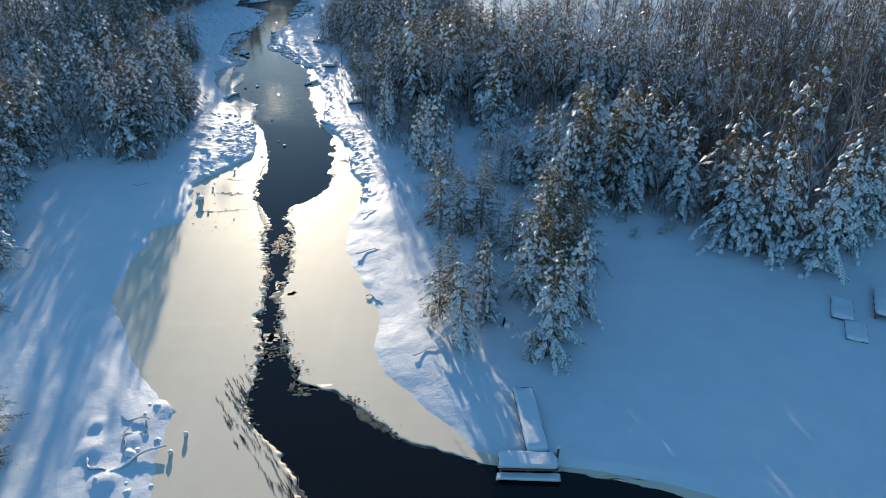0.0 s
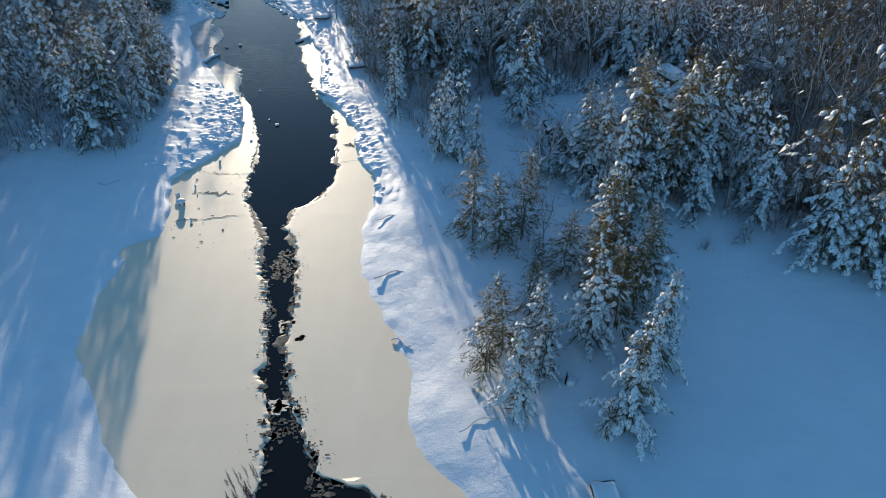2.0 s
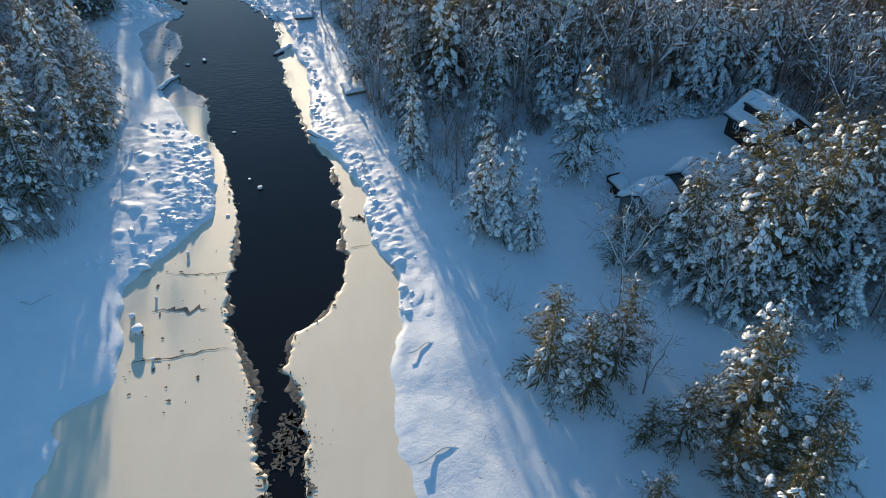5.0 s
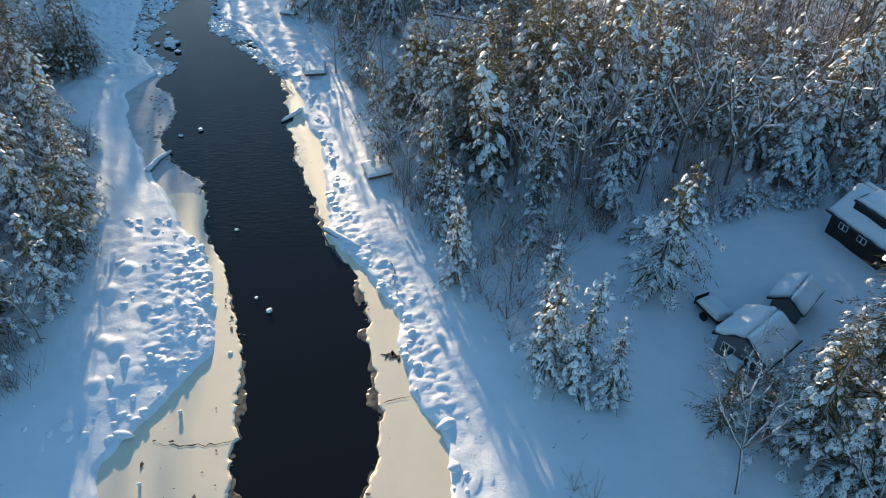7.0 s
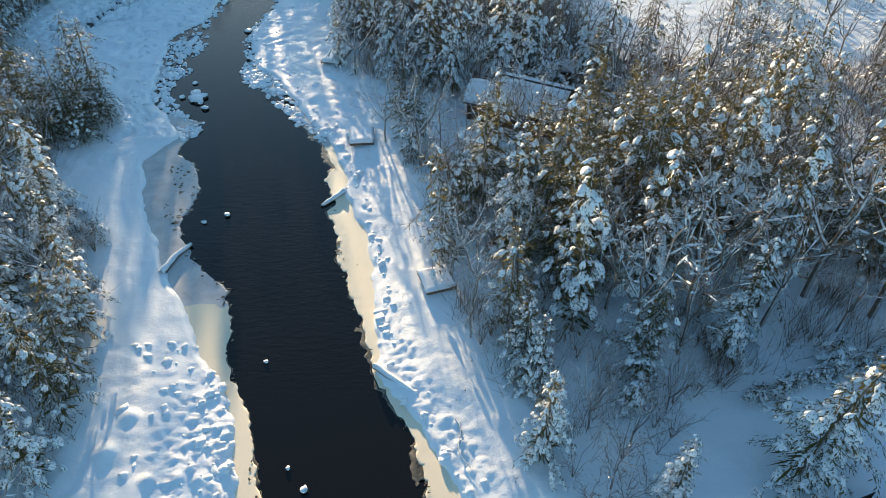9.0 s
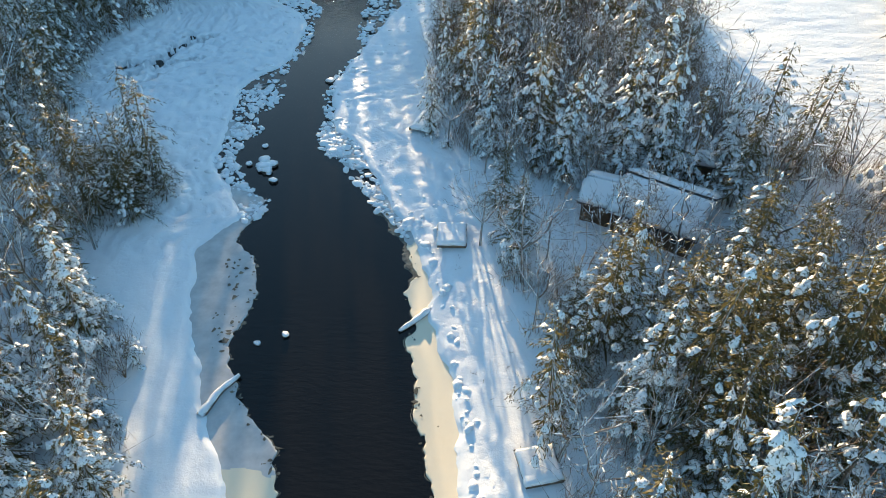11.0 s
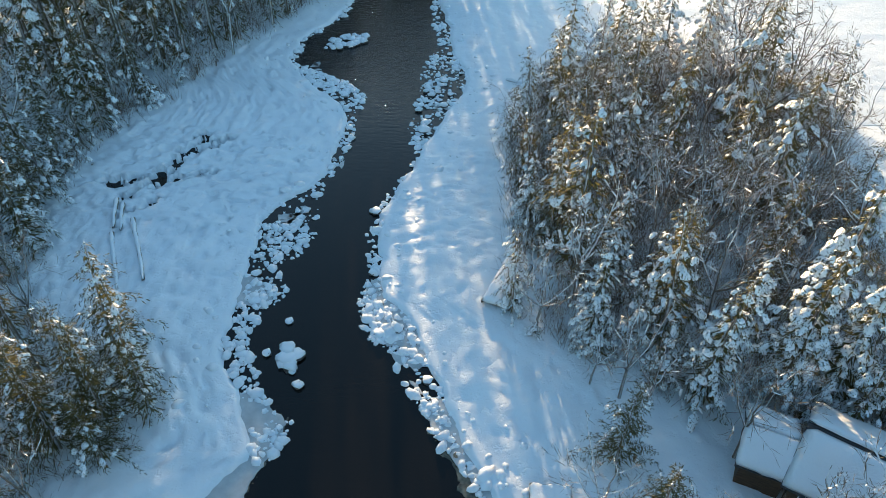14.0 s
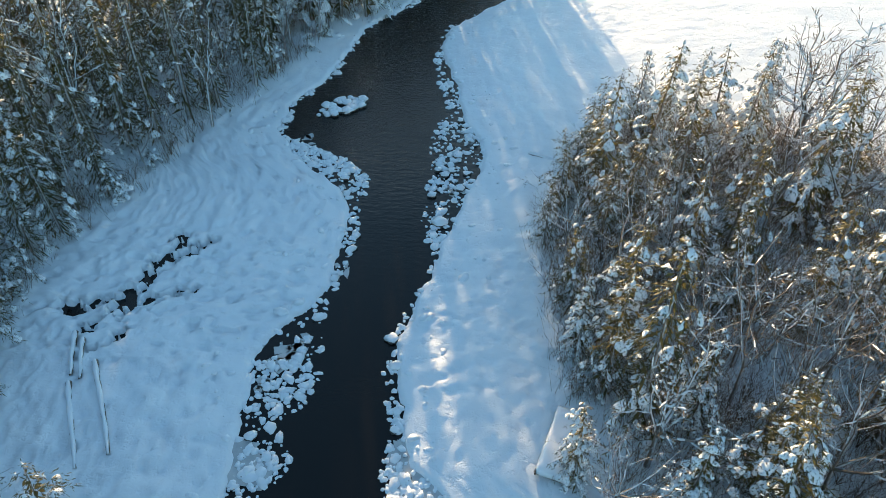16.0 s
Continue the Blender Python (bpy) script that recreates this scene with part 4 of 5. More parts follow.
for poly, side in ((RIGHT_WOOD, 1), (LEFT_WOOD, -1)):
    for x, y in fill(poly, 2.52):
        if math.hypot(x + 23.6, y - 140.4) < 3.2:
            continue
        r = rng.random()
        patch = float(fbm(x * 0.06, y * 0.06, 41, 2))
        h = rng.uniform(8.0, 14.0)
        mix = 0.33 + 0.4 * patch
        belt = rim(x, y, poly)
        if side < 0 and y > 118:
            mix += 0.35
        elif side < 0:
            mix += 0.36
        if side > 0 and -24 < x < 10 and 144 < y < 172:
            mix -= 0.1
        near = seen_edge(x, y)
        if side < 0 and y > 160 and belt > 3:
            h = rng.uniform(15.0, 19.0)
        elif side < 0 and y > 168:
            h = rng.uniform(12, 15.5)
        elif side < 0 and 80 < y < 126:
            h = rng.uniform(8.5, 11.5)
        elif belt < 2.6:
            h *= 0.72
            mix += 0.2
        # Tree heights at this corner set how far sunlight reaches down the river.
        low_corner = side < 0 and y > 186 and x > -49.5 - 0.23 * (y - 195)
        if low_corner:
            h = rng.uniform(12.5, 14) if x < -42 - 0.23 * (y - 195) else rng.uniform(16, 18)
        # Mostly out of view: these trees are added to shade the banks.
        if side < 0 and y > 203:
            if x < -74:
                continue
            far_tree("X", x, y, h if low_corner else rng.uniform(15.5, 19))
        elif x > 40 + (y - 50) * 0.7 or x < -42 - (y - 50) * 0.58:
            continue
        elif not near:
            if r < 0.68 or belt < 4:
                far_tree("S" if r < 0.7 * mix + (0.05 if side > 0 else 0.0) else "B", x, y, h + 1.5)
        elif r < mix * 0.84:
            if side < 0 and y > 118:
                tree("t", x, y, h) if h > 12 else tree("s", x, y, h, int(rng.choice([3, 5, 5, 5])))
            else:
                if y > 136 and rng.random() < 0.75:
                    tree("s", x, y, h, int(rng.choice([1, 3, 5, 5])))
                else:
                    tree("c" if rng.random() < (0.35 if belt < 3 or (side < 0 and x > -46) else 0.08) else "s", x, y, h)
        elif r < (0.78 if 132 < y < 178 and side > 0 else 0.84):
            tree("b", x, y, h * 0.95, int(rng.integers(5)) if rng.random() < 0.88 else 5 + int(rng.integers(2)))
        else:
            tree("h", x, y, rng.uniform(2, 4.5))
    if side > 0:
        for _ in range(60):
            x, y = rng.uniform(-14, 2), rng.uniform(108, 121)
            if inside(x, y, poly) and rng.random() < 0.7:
                tree("h", x, y, rng.uniform(2, 4))
        for _ in range(230):
            x, y = rng.uniform(-24, 6), rng.uniform(138, 177)
            if inside(x, y, poly):
                tree("h", x, y, rng.uniform(2.6, 4.8))
        for _ in range(90):
            x, y = rng.uniform(-13, 30), rng.uniform(94, 118)
            if inside(x, y, poly):
                tree("h", x, y, rng.uniform(2.5, 4.5))


for x, y in fill(EAST_WOOD, 5.4):
    if x < 45 + (y - 50) * 0.62:
        far_tree("S" if rng.random() < 0.5 else "B", x, y, rng.uniform(9, 14))


for poly in (RIGHT_WOOD, LEFT_WOOD):
    for (x0, y0), (x1, y1) in zip(poly, poly[1:] + poly[:1]):
        n = int(math.hypot(x1 - x0, y1 - y0) / 1.7)
        for k in range(n):
            f = (k + rng.random()) / n
            x, y = x0 + (x1 - x0) * f + rng.normal(0, 0.7), y0 + (y1 - y0) * f + rng.normal(0, 0.7)
            if seen_edge(x, y) and y > 56 and inside(x, y, poly):
                if rng.random() < 0.45:
                    tree("h", x, y, rng.uniform(1.5, 3.2))
                else:
                    tree("u", x, y, rng.uniform(1.2, 2.8))


for _ in range(9):
    tree("u", rng.uniform(19, 25), rng.uniform(62.5, 67), rng.uniform(0.6, 1.2))


def merge_far(name, items, label):
    for k in range(3):
        V, F, n = [], [], 0
        mat = items[0][0][k][4]
        for form, x, y, s, turn in items:
            v, f = form[k][2], form[k][3]
            c, w = math.cos(radians(turn)), math.sin(radians(turn))
            z = ground_z(x, y)
            V.append(np.stack([(v[:, 0] * c - v[:, 1] * w) * s + x, (v[:, 0] * w + v[:, 1] * c) * s + y, v[:, 2] * s + z], 1))
            F.append(f + n)
            n += len(v)
        me = mesh_of(items[0][0][k][0], np.concatenate(V), np.concatenate(F), mat, k != 1)
        if k == 0:
            top = tagged(new(name), label, "forest", kind="stuff")
        part(items[0][0][k][0], me, None, top)


merge_far("far_conifers", FAR["forest_conifer"], "snowy conifers deep in the winter woods, with mostly unseen ones added for shade")
merge_far("brushwood", FAR["bare_shrub"], "thicket of thin leafless brown shrubs under the trees")
merge_far("far_bare_trees", FAR["bare_tree"], "leafless trees deep in the winter woods")


def undergrowth():
    """Thin brown stalks standing through the snow under the trees."""
    V, F, n = [], [], 0
    for poly, (xa, xb, ya, yb), count, k, tall in ((RIGHT_WOOD, (-25, 36, 62, 178), 2600, 30, 2.6), (LEFT_WOOD, (-68, -34, 78, 200), 1500, 28, 2.2),
                                                   (RIGHT_WOOD, (-25, 7, 136, 178), 1300, 22, 2.0), (RIGHT_WOOD, (30, 85, 62, 128), 2600, 24, 4.0)):
        for _ in range(count):
            cx, cy = rng.uniform(xa, xb), rng.uniform(ya, yb)
            if not inside(cx, cy, poly) or math.hypot(cx + 23.6, cy - 140.4) < 3.4:
                continue
            z = ground_z(cx, cy)
            x, y = cx + rng.normal(0, 0.5, k), cy + rng.normal(0, 0.5, k)
            low = rng.uniform(-0.1, 0.5, k) * tall * rng.random(k)
            h = tall * rng.uniform(0.25, 1.0, k)
            lean = 0.4 if tall < 5 else 0.16
            tx, ty = rng.normal(0, lean, k) * h, rng.normal(0, lean, k) * h
            a = rng.uniform(0, 3.14, k)
            w = 0.016 if tall < 5 else 0.028
            wx, wy = w * np.cos(a), w * np.sin(a)
            V.append(np.stack([np.stack([x - wx, y - wy, z + low - 0.1], 1), np.stack([x + wx, y + wy, z + low - 0.1], 1), np.stack([x + tx, y + ty, z + low + h], 1)], 1).reshape(-1, 3))
            F.append(np.arange(3 * k).reshape(-1, 3) + n)
            n += 3 * k
    tagged(new("undergrowth", mesh_of("undergrowth", np.concatenate(V), np.concatenate(F), TWIG, False)), "thin brown saplings and stalks standing through forest snow", "undergrowth", kind="stuff")


undergrowth()


# ---- buildings ----
def siding(name, dark, light):
    m = material(name, dark, 0.8, 0.2)
    surface(m, ramp(m, grain(m, 2.5, 5, (1, 1, 6)), [(0.3, dark), (0.7, light)]))
    return m


BROWN = siding("brown_siding", (0.055, 0.035, 0.022), (0.12, 0.075, 0.045))
GREY = siding("grey_siding", (0.12, 0.12, 0.125), (0.2, 0.2, 0.2))
DARKWOOD = siding("dark_stained_wood", (0.022, 0.018, 0.016), (0.05, 0.04, 0.034))
SHINGLE = siding("dark_shingles", (0.03, 0.03, 0.033), (0.07, 0.07, 0.075))
WHITE = material("white_trim", (0.75, 0.76, 0.76), 0.5)
surface(WHITE, ramp(WHITE, grain(WHITE, 6, 4), [(0.3, (0.68, 0.69, 0.69)), (0.7, (0.8, 0.8, 0.79))]))
GLASS = material("window_glass", (0.03, 0.035, 0.04), 0.05, 0.5)
METAL = material("dull_metal", (0.25, 0.25, 0.26), 0.45, 0.5)
METAL.node_tree.nodes["Principled BSDF"].inputs["Metallic"].default_value = 0.8
RUBBER = material("black_rubber", (0.02, 0.02, 0.02), 0.8, 0.2)


def slab(p, thick, bevel=0.0):
    """A flat plate on four corners, thickened along its normal."""
    bm = bmesh.new()
    p = [Vector(q) for q in p]
    n = (p[1] - p[0]).cross(p[3] - p[0]).normalized()
    if n.z < 0:
        n = -n
    a = [bm.verts.new(q) for q in p]
    b = [bm.verts.new(q + n * thick) for q in p]
    bm.faces.new(a), bm.faces.new(b)
    for i in range(4):
        bm.faces.new((a[i], a[(i + 1) % 4], b[(i + 1) % 4], b[i]))
    if bevel:
        bmesh.ops.bevel(bm, geom=list(bm.edges), offset=bevel, segments=3, affect="EDGES", profile=0.6)
    return bm


def snow_plate(p, thick, seed=0, cells=14):
    """A snow cover on four corners with a soft rounded rim and an uneven top."""
    bm = bmesh.new()
    p = [Vector(q) for q in p]
    n = (p[1] - p[0]).cross(p[3] - p[0]).normalized()
    if n.z < 0:
        n = -n
    rows = []
    for i in range(cells + 1):
        u, row = i / cells, []
        for j in range(cells + 1):
            v = j / cells
            at = (p[0] * (1 - u) + p[1] * u) * (1 - v) + (p[3] * (1 - u) + p[2] * u) * v
            e = min(u, v, 1 - u, 1 - v) * cells
            k = thick * min(1.0, 0.45 + 0.55 * math.sqrt(min(e, 1.5) / 1.5)) if e > 0 else 0.0
            k *= 1 + 0.35 * noise.noise((at.x * 0.9 + seed, at.y * 0.9, at.z))
            slip = 0.12 * noise.noise((at.x * 1.7, at.y * 1.7 + seed, 3.0)) if e == 0 else 0.0
            row.append(bm.verts.new(at + n * k + Vector((slip, slip * 0.7, 0))))
        rows.append(row)
    for i in range(cells):
        for j in range(cells):
            bm.faces.new((rows[i][j], rows[i + 1][j], rows[i + 1][j + 1], rows[i][j + 1]))
    rim_loop = [rows[i][0] for i in range(cells)] + [rows[cells][j] for j in range(cells)] + [rows[i][cells] for i in range(cells, 0, -1)] + [rows[0][j] for j in range(cells, 0, -1)]
    bm.faces.new(rim_loop)
    return bm


def window(parent, x, y, z, w, h, axis, cols=2):
    """A window on a wall; axis 'x': in a wall that runs along x."""
    sx, sy = (w / 2, 0.05) if axis == "x" else (0.05, w / 2)
    frame_ob = part("window", box(x - sx, x + sx, y - sy, y + sy, z - h / 2, z + h / 2), WHITE, parent, "white-framed window")
    for k in range(cols):
        c = (k - (cols - 1) / 2) * w / cols
        half = w / cols / 2 - 0.05
        if axis == "x":
            part("pane", box(x + c - half, x + c + half, y - 0.062, y + 0.062, z - h / 2 + 0.06, z + h / 2 - 0.06), GLASS, frame_ob)
        else:
            part("pane", box(x - 0.062, x + 0.062, y + c - half, y + c + half, z - h / 2 + 0.06, z + h / 2 - 0.06), GLASS, frame_ob)


def gable_house(name, label, x, y, turn, L, W, he, hr, wall_mat, over=0.4, snow=0.32, bare_ridge=0.0, base=None):
    """A house with its ridge along its own x axis."""
    z0 = (ground_z(x, y) if base is None else base) - 0.3
    ob = thing(name, pose(x, y, z0, 0, 0, turn), label, "house")
    he, hr = he + 0.3, hr + 0.3
    t = 0.15
    for sy in (-1, 1):
        y0, y1 = sorted((sy * W / 2, sy * (W / 2 - t)))
        part("wall", box(-L / 2, L / 2, y0, y1, 0, he), wall_mat, ob)
    for sx in (-1, 1):
        bm = bmesh.new()
        xs = (sx * (L / 2 - t), sx * (L / 2 - 0.003))
        prof = [(-W / 2 + t, 0), (W / 2 - t, 0), (W / 2 - t, he), (0, hr - 0.05), (-W / 2 + t, he)]
        a = [bm.verts.new((xs[0], p, q)) for p, q in prof]
        b = [bm.verts.new((xs[1], p, q)) for p, q in prof]
        bm.faces.new(a), bm.faces.new(b)
        for i in range(5):
            bm.faces.new((a[i], a[(i + 1) % 5], b[(i + 1) % 5], b[i]))
        part("gable_wall", bm, wall_mat, ob)
    drop = (hr - he) / (W / 2) * over
    for sy in (-1, 1):
        e, r = (sy * (W / 2 + over), he - drop), (sy * 0.0, hr)
        c = [(-L / 2 - over, e[0], e[1]), (L / 2 + over, e[0], e[1]), (L / 2 + over, r[0], r[1]), (-L / 2 - over, r[0], r[1])]
        part("roof", slab(c, 0.14), SHINGLE, ob)
        up = Vector((0, 0, 0.15))
        top = [Vector(q) + up for q in c]
        if bare_ridge and sy < 0:
            k = bare_ridge / math.hypot(W / 2 + over, hr - he + drop)
            top[2], top[3] = top[2].lerp(top[1], k), top[3].lerp(top[0], k)
        part("roof_snow", snow_plate(top, snow, x + sy), LOAD, ob, "thick snow on the roof", True)
    return ob


cabin = gable_house("cabin", "dark wooden cabin with a dormer and snow-covered roof", 25.1, 91.5, -70, 4.9, 4.6, 2.1, 3.7, DARKWOOD)
window(cabin, -1.2, -2.32, 1.6, 0.75, 0.55, "x", 2)
window(cabin, 0.5, -2.32, 1.6, 0.75, 0.55, "x", 2)
window(cabin, 2.46, -1.0, 1.6, 0.9, 0.9, "y", 2)
window(cabin, 2.46, 1.0, 1.6, 0.9, 0.9, "y", 2)
part("dormer", box(-1.4, 1.4, -1.95, -0.1, 2.5, 3.8), DARKWOOD, cabin, "dark shed dormer")
part("dormer_roof", slab([(-1.55, -2.0, 3.74), (1.55, -2.0, 3.74), (1.55, 0.2, 4.1), (-1.55, 0.2, 4.1)], 0.1), SHINGLE, cabin)
part("dormer_snow", snow_plate([(-1.5, -1.85, 3.87), (1.5, -1.85, 3.87), (1.5, 0.2, 4.21), (-1.5, 0.2, 4.21)], 0.24, 4), LOAD, cabin, "thick snow on the dormer", True)
porch = part("porch_roof", slab([(2.5, -2.5, 1.95), (4.1, -2.5, 1.65), (4.1, 0.4, 1.65), (2.5, 0.4, 1.95)], 0.12), SHINGLE, cabin)
part("porch_snow", snow_plate([(2.5, -2.5, 2.08), (4.1, -2.5, 1.78), (4.1, 0.4, 1.78), (2.5, 0.4, 2.08)], 0.28, 9), LOAD, cabin, "snow on the porch roof", True)
for sx, sy in ((3.95, -2.35), (3.95, 0.25)):
    part("porch_post", box(sx - 0.07, sx + 0.07, sy - 0.07, sy + 0.07, 0, 1.68), DARKWOOD, cabin)

cottage = gable_house("cottage", "small grey cottage with snow-covered roof and white windows", 11.4, 81.5, 215, 3.3, 3.4, 1.8, 2.9, GREY, 0.3)
window(cottage, 1.67, -0.8, 1.3, 0.9, 0.8, "y", 2)
window(cottage, 1.67, 0.8, 1.3, 0.9, 0.8, "y", 2)
part("porch_hood", slab([(2.7, -0.6, 0.75), (2.7, 0.6, 0.75), (1.7, 0.5, 1.05), (1.7, -0.5, 1.05)], 0.1), SHINGLE, cottage)
part("hood_snow", snow_plate([(2.7, -0.6, 0.86), (2.7, 0.6, 0.86), (1.7, 0.5, 1.16), (1.7, -0.5, 1.16)], 0.22, 2), LOAD, cottage, "snow on the porch hood", True)
for sy in (-0.5, 0.5):
    part("hood_post", box(2.55, 2.65, sy - 0.05, sy + 0.05, 0, 0.78), WHITE, cottage)
part("stove_pipe", box(0.9, 1.05, 0.4, 0.55, 2.4, 3.3, 0.03), METAL, cottage)
annex = gable_house("garden_shed", "grey gabled shed with snow-covered roof", 15.9, 85.4, 42, 2.8, 2.0, 1.3, 2.0, GREY, 0.25)

lodge = gable_house("lodge", "long low brown house with snow-covered roof", -3.2, 127.0, -27, 6.2, 5.6, 2.1, 3.7, BROWN, 0.45, 0.3, 0.2)
for k in (-2.0, 0.1, 2.1):
    window(lodge, k, -2.82, 1.6, 1.1, 0.8, "x", 2)
part("vent_pipe", box(2.0, 2.16, -1.6, -1.44, 2.9, 4.0, 0.03), METAL, lodge)
wing = gable_house("lodge_wing", "brown garage wing with snow-covered roof", -7.9, 128.3, -17, 2.3, 3.6, 2.0, 2.9, BROWN, 0.35)
shed = gable_house("wooden_shed", "small reddish brown shed with thick snow roof", 0.8, 133.8, -8, 2.0, 1.6, 1.5, 2.0, BROWN, 0.15, 0.3)


# ---- docks, decks and small furniture ----
def deck(name, label, x, y, turn, w, d, top, snow=0.3, posts=True, boards=6, lift=0.3):
    """A timber deck with posts, boards along its length and a cover of snow; without posts it lies on the snow."""
    top = top if posts else ground_z(x, y) + lift
    ob = thing(name, pose(x, y, 0, 0, 0, turn), label, "dock")
    for k in range(boards):
        y0 = -d / 2 + k * d / boards
        part("plank", box(-w / 2, w / 2, y0, y0 + d / boards - 0.02, top - 0.06, top), WOOD, ob)
    for sy in (-1, 1):
        part("beam", box(-w / 2 + 0.05, w / 2 - 0.05, sy * (d / 2 - 0.06) - 0.04, sy * (d / 2 - 0.06) + 0.04, top - 0.26, top - 0.062), WOOD, ob)
    part("snow_cover", snow_plate([(-w / 2, -d / 2, top + 0.003), (w / 2, -d / 2, top + 0.003), (w / 2, d / 2, top + 0.003), (-w / 2, d / 2, top + 0.003)], snow, x, 16), LOAD, ob, "smooth deep snow", True)
    if posts:
        for sx in (-1, 0, 1):
            for sy in (-1, 1):
                px, py = sx * (w / 2 - 0.15), sy * (d / 2 - 0.14)
                part("post", box(px - 0.07, px + 0.07, py - 0.07, py + 0.07, -1.3, top - 0.062), WOOD, ob)
    return ob


dock = deck("boat_dock", "snow-covered timber boat dock at the water's edge", 6.05, 33.25, -1, 3.9, 1.4, 0.8, 0.2)
walkway = deck("dock_walkway", "snow-covered timber walkway leading to the dock", 6.6, 37.1, 94, 6.4, 1.5, 0.84, 0.24, True, 5)
part("lower_ledge", box(-1.95, 1.95, -1.05, -0.6, 0.12, 0.22, 0.02), WOOD, dock, "low timber ledge at the waterline")
part("ledge_snow", snow_plate([(-2.05, -1.2, 0.225), (2.1, -1.25, 0.225), (2.1, -0.62, 0.225), (-2.05, -0.62, 0.225)], 0.16, 7, 14), LOAD, dock, "", True)
mooring = part("mooring_post", box(1.97, 2.11, 0.45, 0.59, -1.0, 1.5, 0.02), WOOD, dock)
part("snow_cap", snow_plate([(1.9, 0.38, 1.5), (2.18, 0.38, 1.5), (2.18, 0.66, 1.5), (1.9, 0.66, 1.5)], 0.16, 3, 6), LOAD, mooring, "", True)
deck("river_deck", "square snow-covered deck on the river bank", -19.45, 123.8, 4, 2.3, 2.7, 0.95, 0.25, False)
deck("bank_deck", "low snow-covered deck under bare branches", -12.9, 104.2, 17, 2.3, 2.4, 0.95, 0.22, False)
deck("wood_deck", "snow-covered deck at the edge of the woods", -23.0, 140.6, 73, 5.0, 2.1, 1.1, 0.25, False)
deck("shore_dock", "low snow-covered dock section drawn up ashore", 35.2, 50.6, 66, 3.6, 1.8, 0.75, 0.22, False, 6, 0.1)
deck("shore_dock", "low snow-covered dock section drawn up ashore", 34.8, 47.3, 66, 2.8, 1.7, 0.7, 0.22, False, 6, 0.06)
deck("raised_deck", "raised timber deck under deep snow", 39.2, 50.8, 64, 4.8, 2.2, 1.6, 0.3, True)
deck("picnic_platform", "low dark-edged platform under deep snow", 17.3, 72.6, -8, 2.4, 1.2, 1.0, 0.2, False)


def garden_chair(x, y, turn):
    ob = thing("garden_chair", pose(x, y, ground_z(x, y) - 0.42, 0, 0, turn), "dark wooden garden chair half buried and heaped with snow", "chair", "garden chairs")
    part("seat", box(-0.3, 0.3, -0.3, 0.3, 0.4, 0.45), DARKWOOD, ob)
    part("backrest", box(-0.3, 0.3, 0.28, 0.33, 0.45, 1.05), DARKWOOD, ob)
    for sx in (-0.27, 0.27):
        part("armrest", box(sx - 0.05, sx + 0.05, -0.3, 0.28, 0.64, 0.68), DARKWOOD, ob)
        for sy in (-0.26, 0.26):
            part("leg", box(sx - 0.03, sx + 0.03, sy - 0.03, sy + 0.03, 0, 0.4), DARKWOOD, ob)
    part("snow_cushion", snow_plate([(-0.4, -0.42, 0.452), (0.4, -0.42, 0.452), (0.4, 0.26, 0.452), (-0.4, 0.26, 0.452)], 0.38, x, 8), LOAD, ob, "", True)


garden_chair(5.0, 51.4, 10)
garden_chair(5.9, 48.5, 70)


def trailer(x, y, turn):
    ob = thing("utility_trailer", pose(x, y, ground_z(x, y) - 0.1, 0, 0, turn), "small utility trailer buried in snow beside the cottage", "trailer")
    part("bed", box(-1.1, 1.1, -0.65, 0.65, 0.5, 0.58), METAL, ob)
    for sy in (-0.65, 0.61):
        part("side_rail", box(-1.1, 1.1, sy, sy + 0.04, 0.582, 0.85), DARKWOOD, ob)
    for sx in (-1.1, 1.06):
        part("end_rail", box(sx, sx + 0.04, -0.6, 0.6, 0.582, 0.85), DARKWOOD, ob)
    for sy in (-0.8, 0.8):
        bm = bmesh.new()
        bmesh.ops.create_cone(bm, cap_ends=True, segments=18, radius1=0.32, radius2=0.32, depth=0.18, matrix=Matrix.Translation((0, sy, 0.34)) @ Euler((radians(90), 0, 0)).to_matrix().to_4x4())
        part("wheel", bm, RUBBER, ob)
    part("drawbar", box(1.1, 2.1, -0.05, 0.05, 0.45, 0.53), METAL, ob)
    part("tailgate", box(-1.3, -1.26, -0.6, 0.6, 0.35, 1.05), DARKWOOD, ob)
    part("snow_mound", snow_plate([(-1.12, -0.68, 0.84), (1.12, -0.68, 0.84), (1.12, 0.68, 0.84), (-1.12, 0.68, 0.84)], 0.4, 5, 12), LOAD, ob, "rounded heap of snow", True)


trailer(10.2, 85.1, -70)


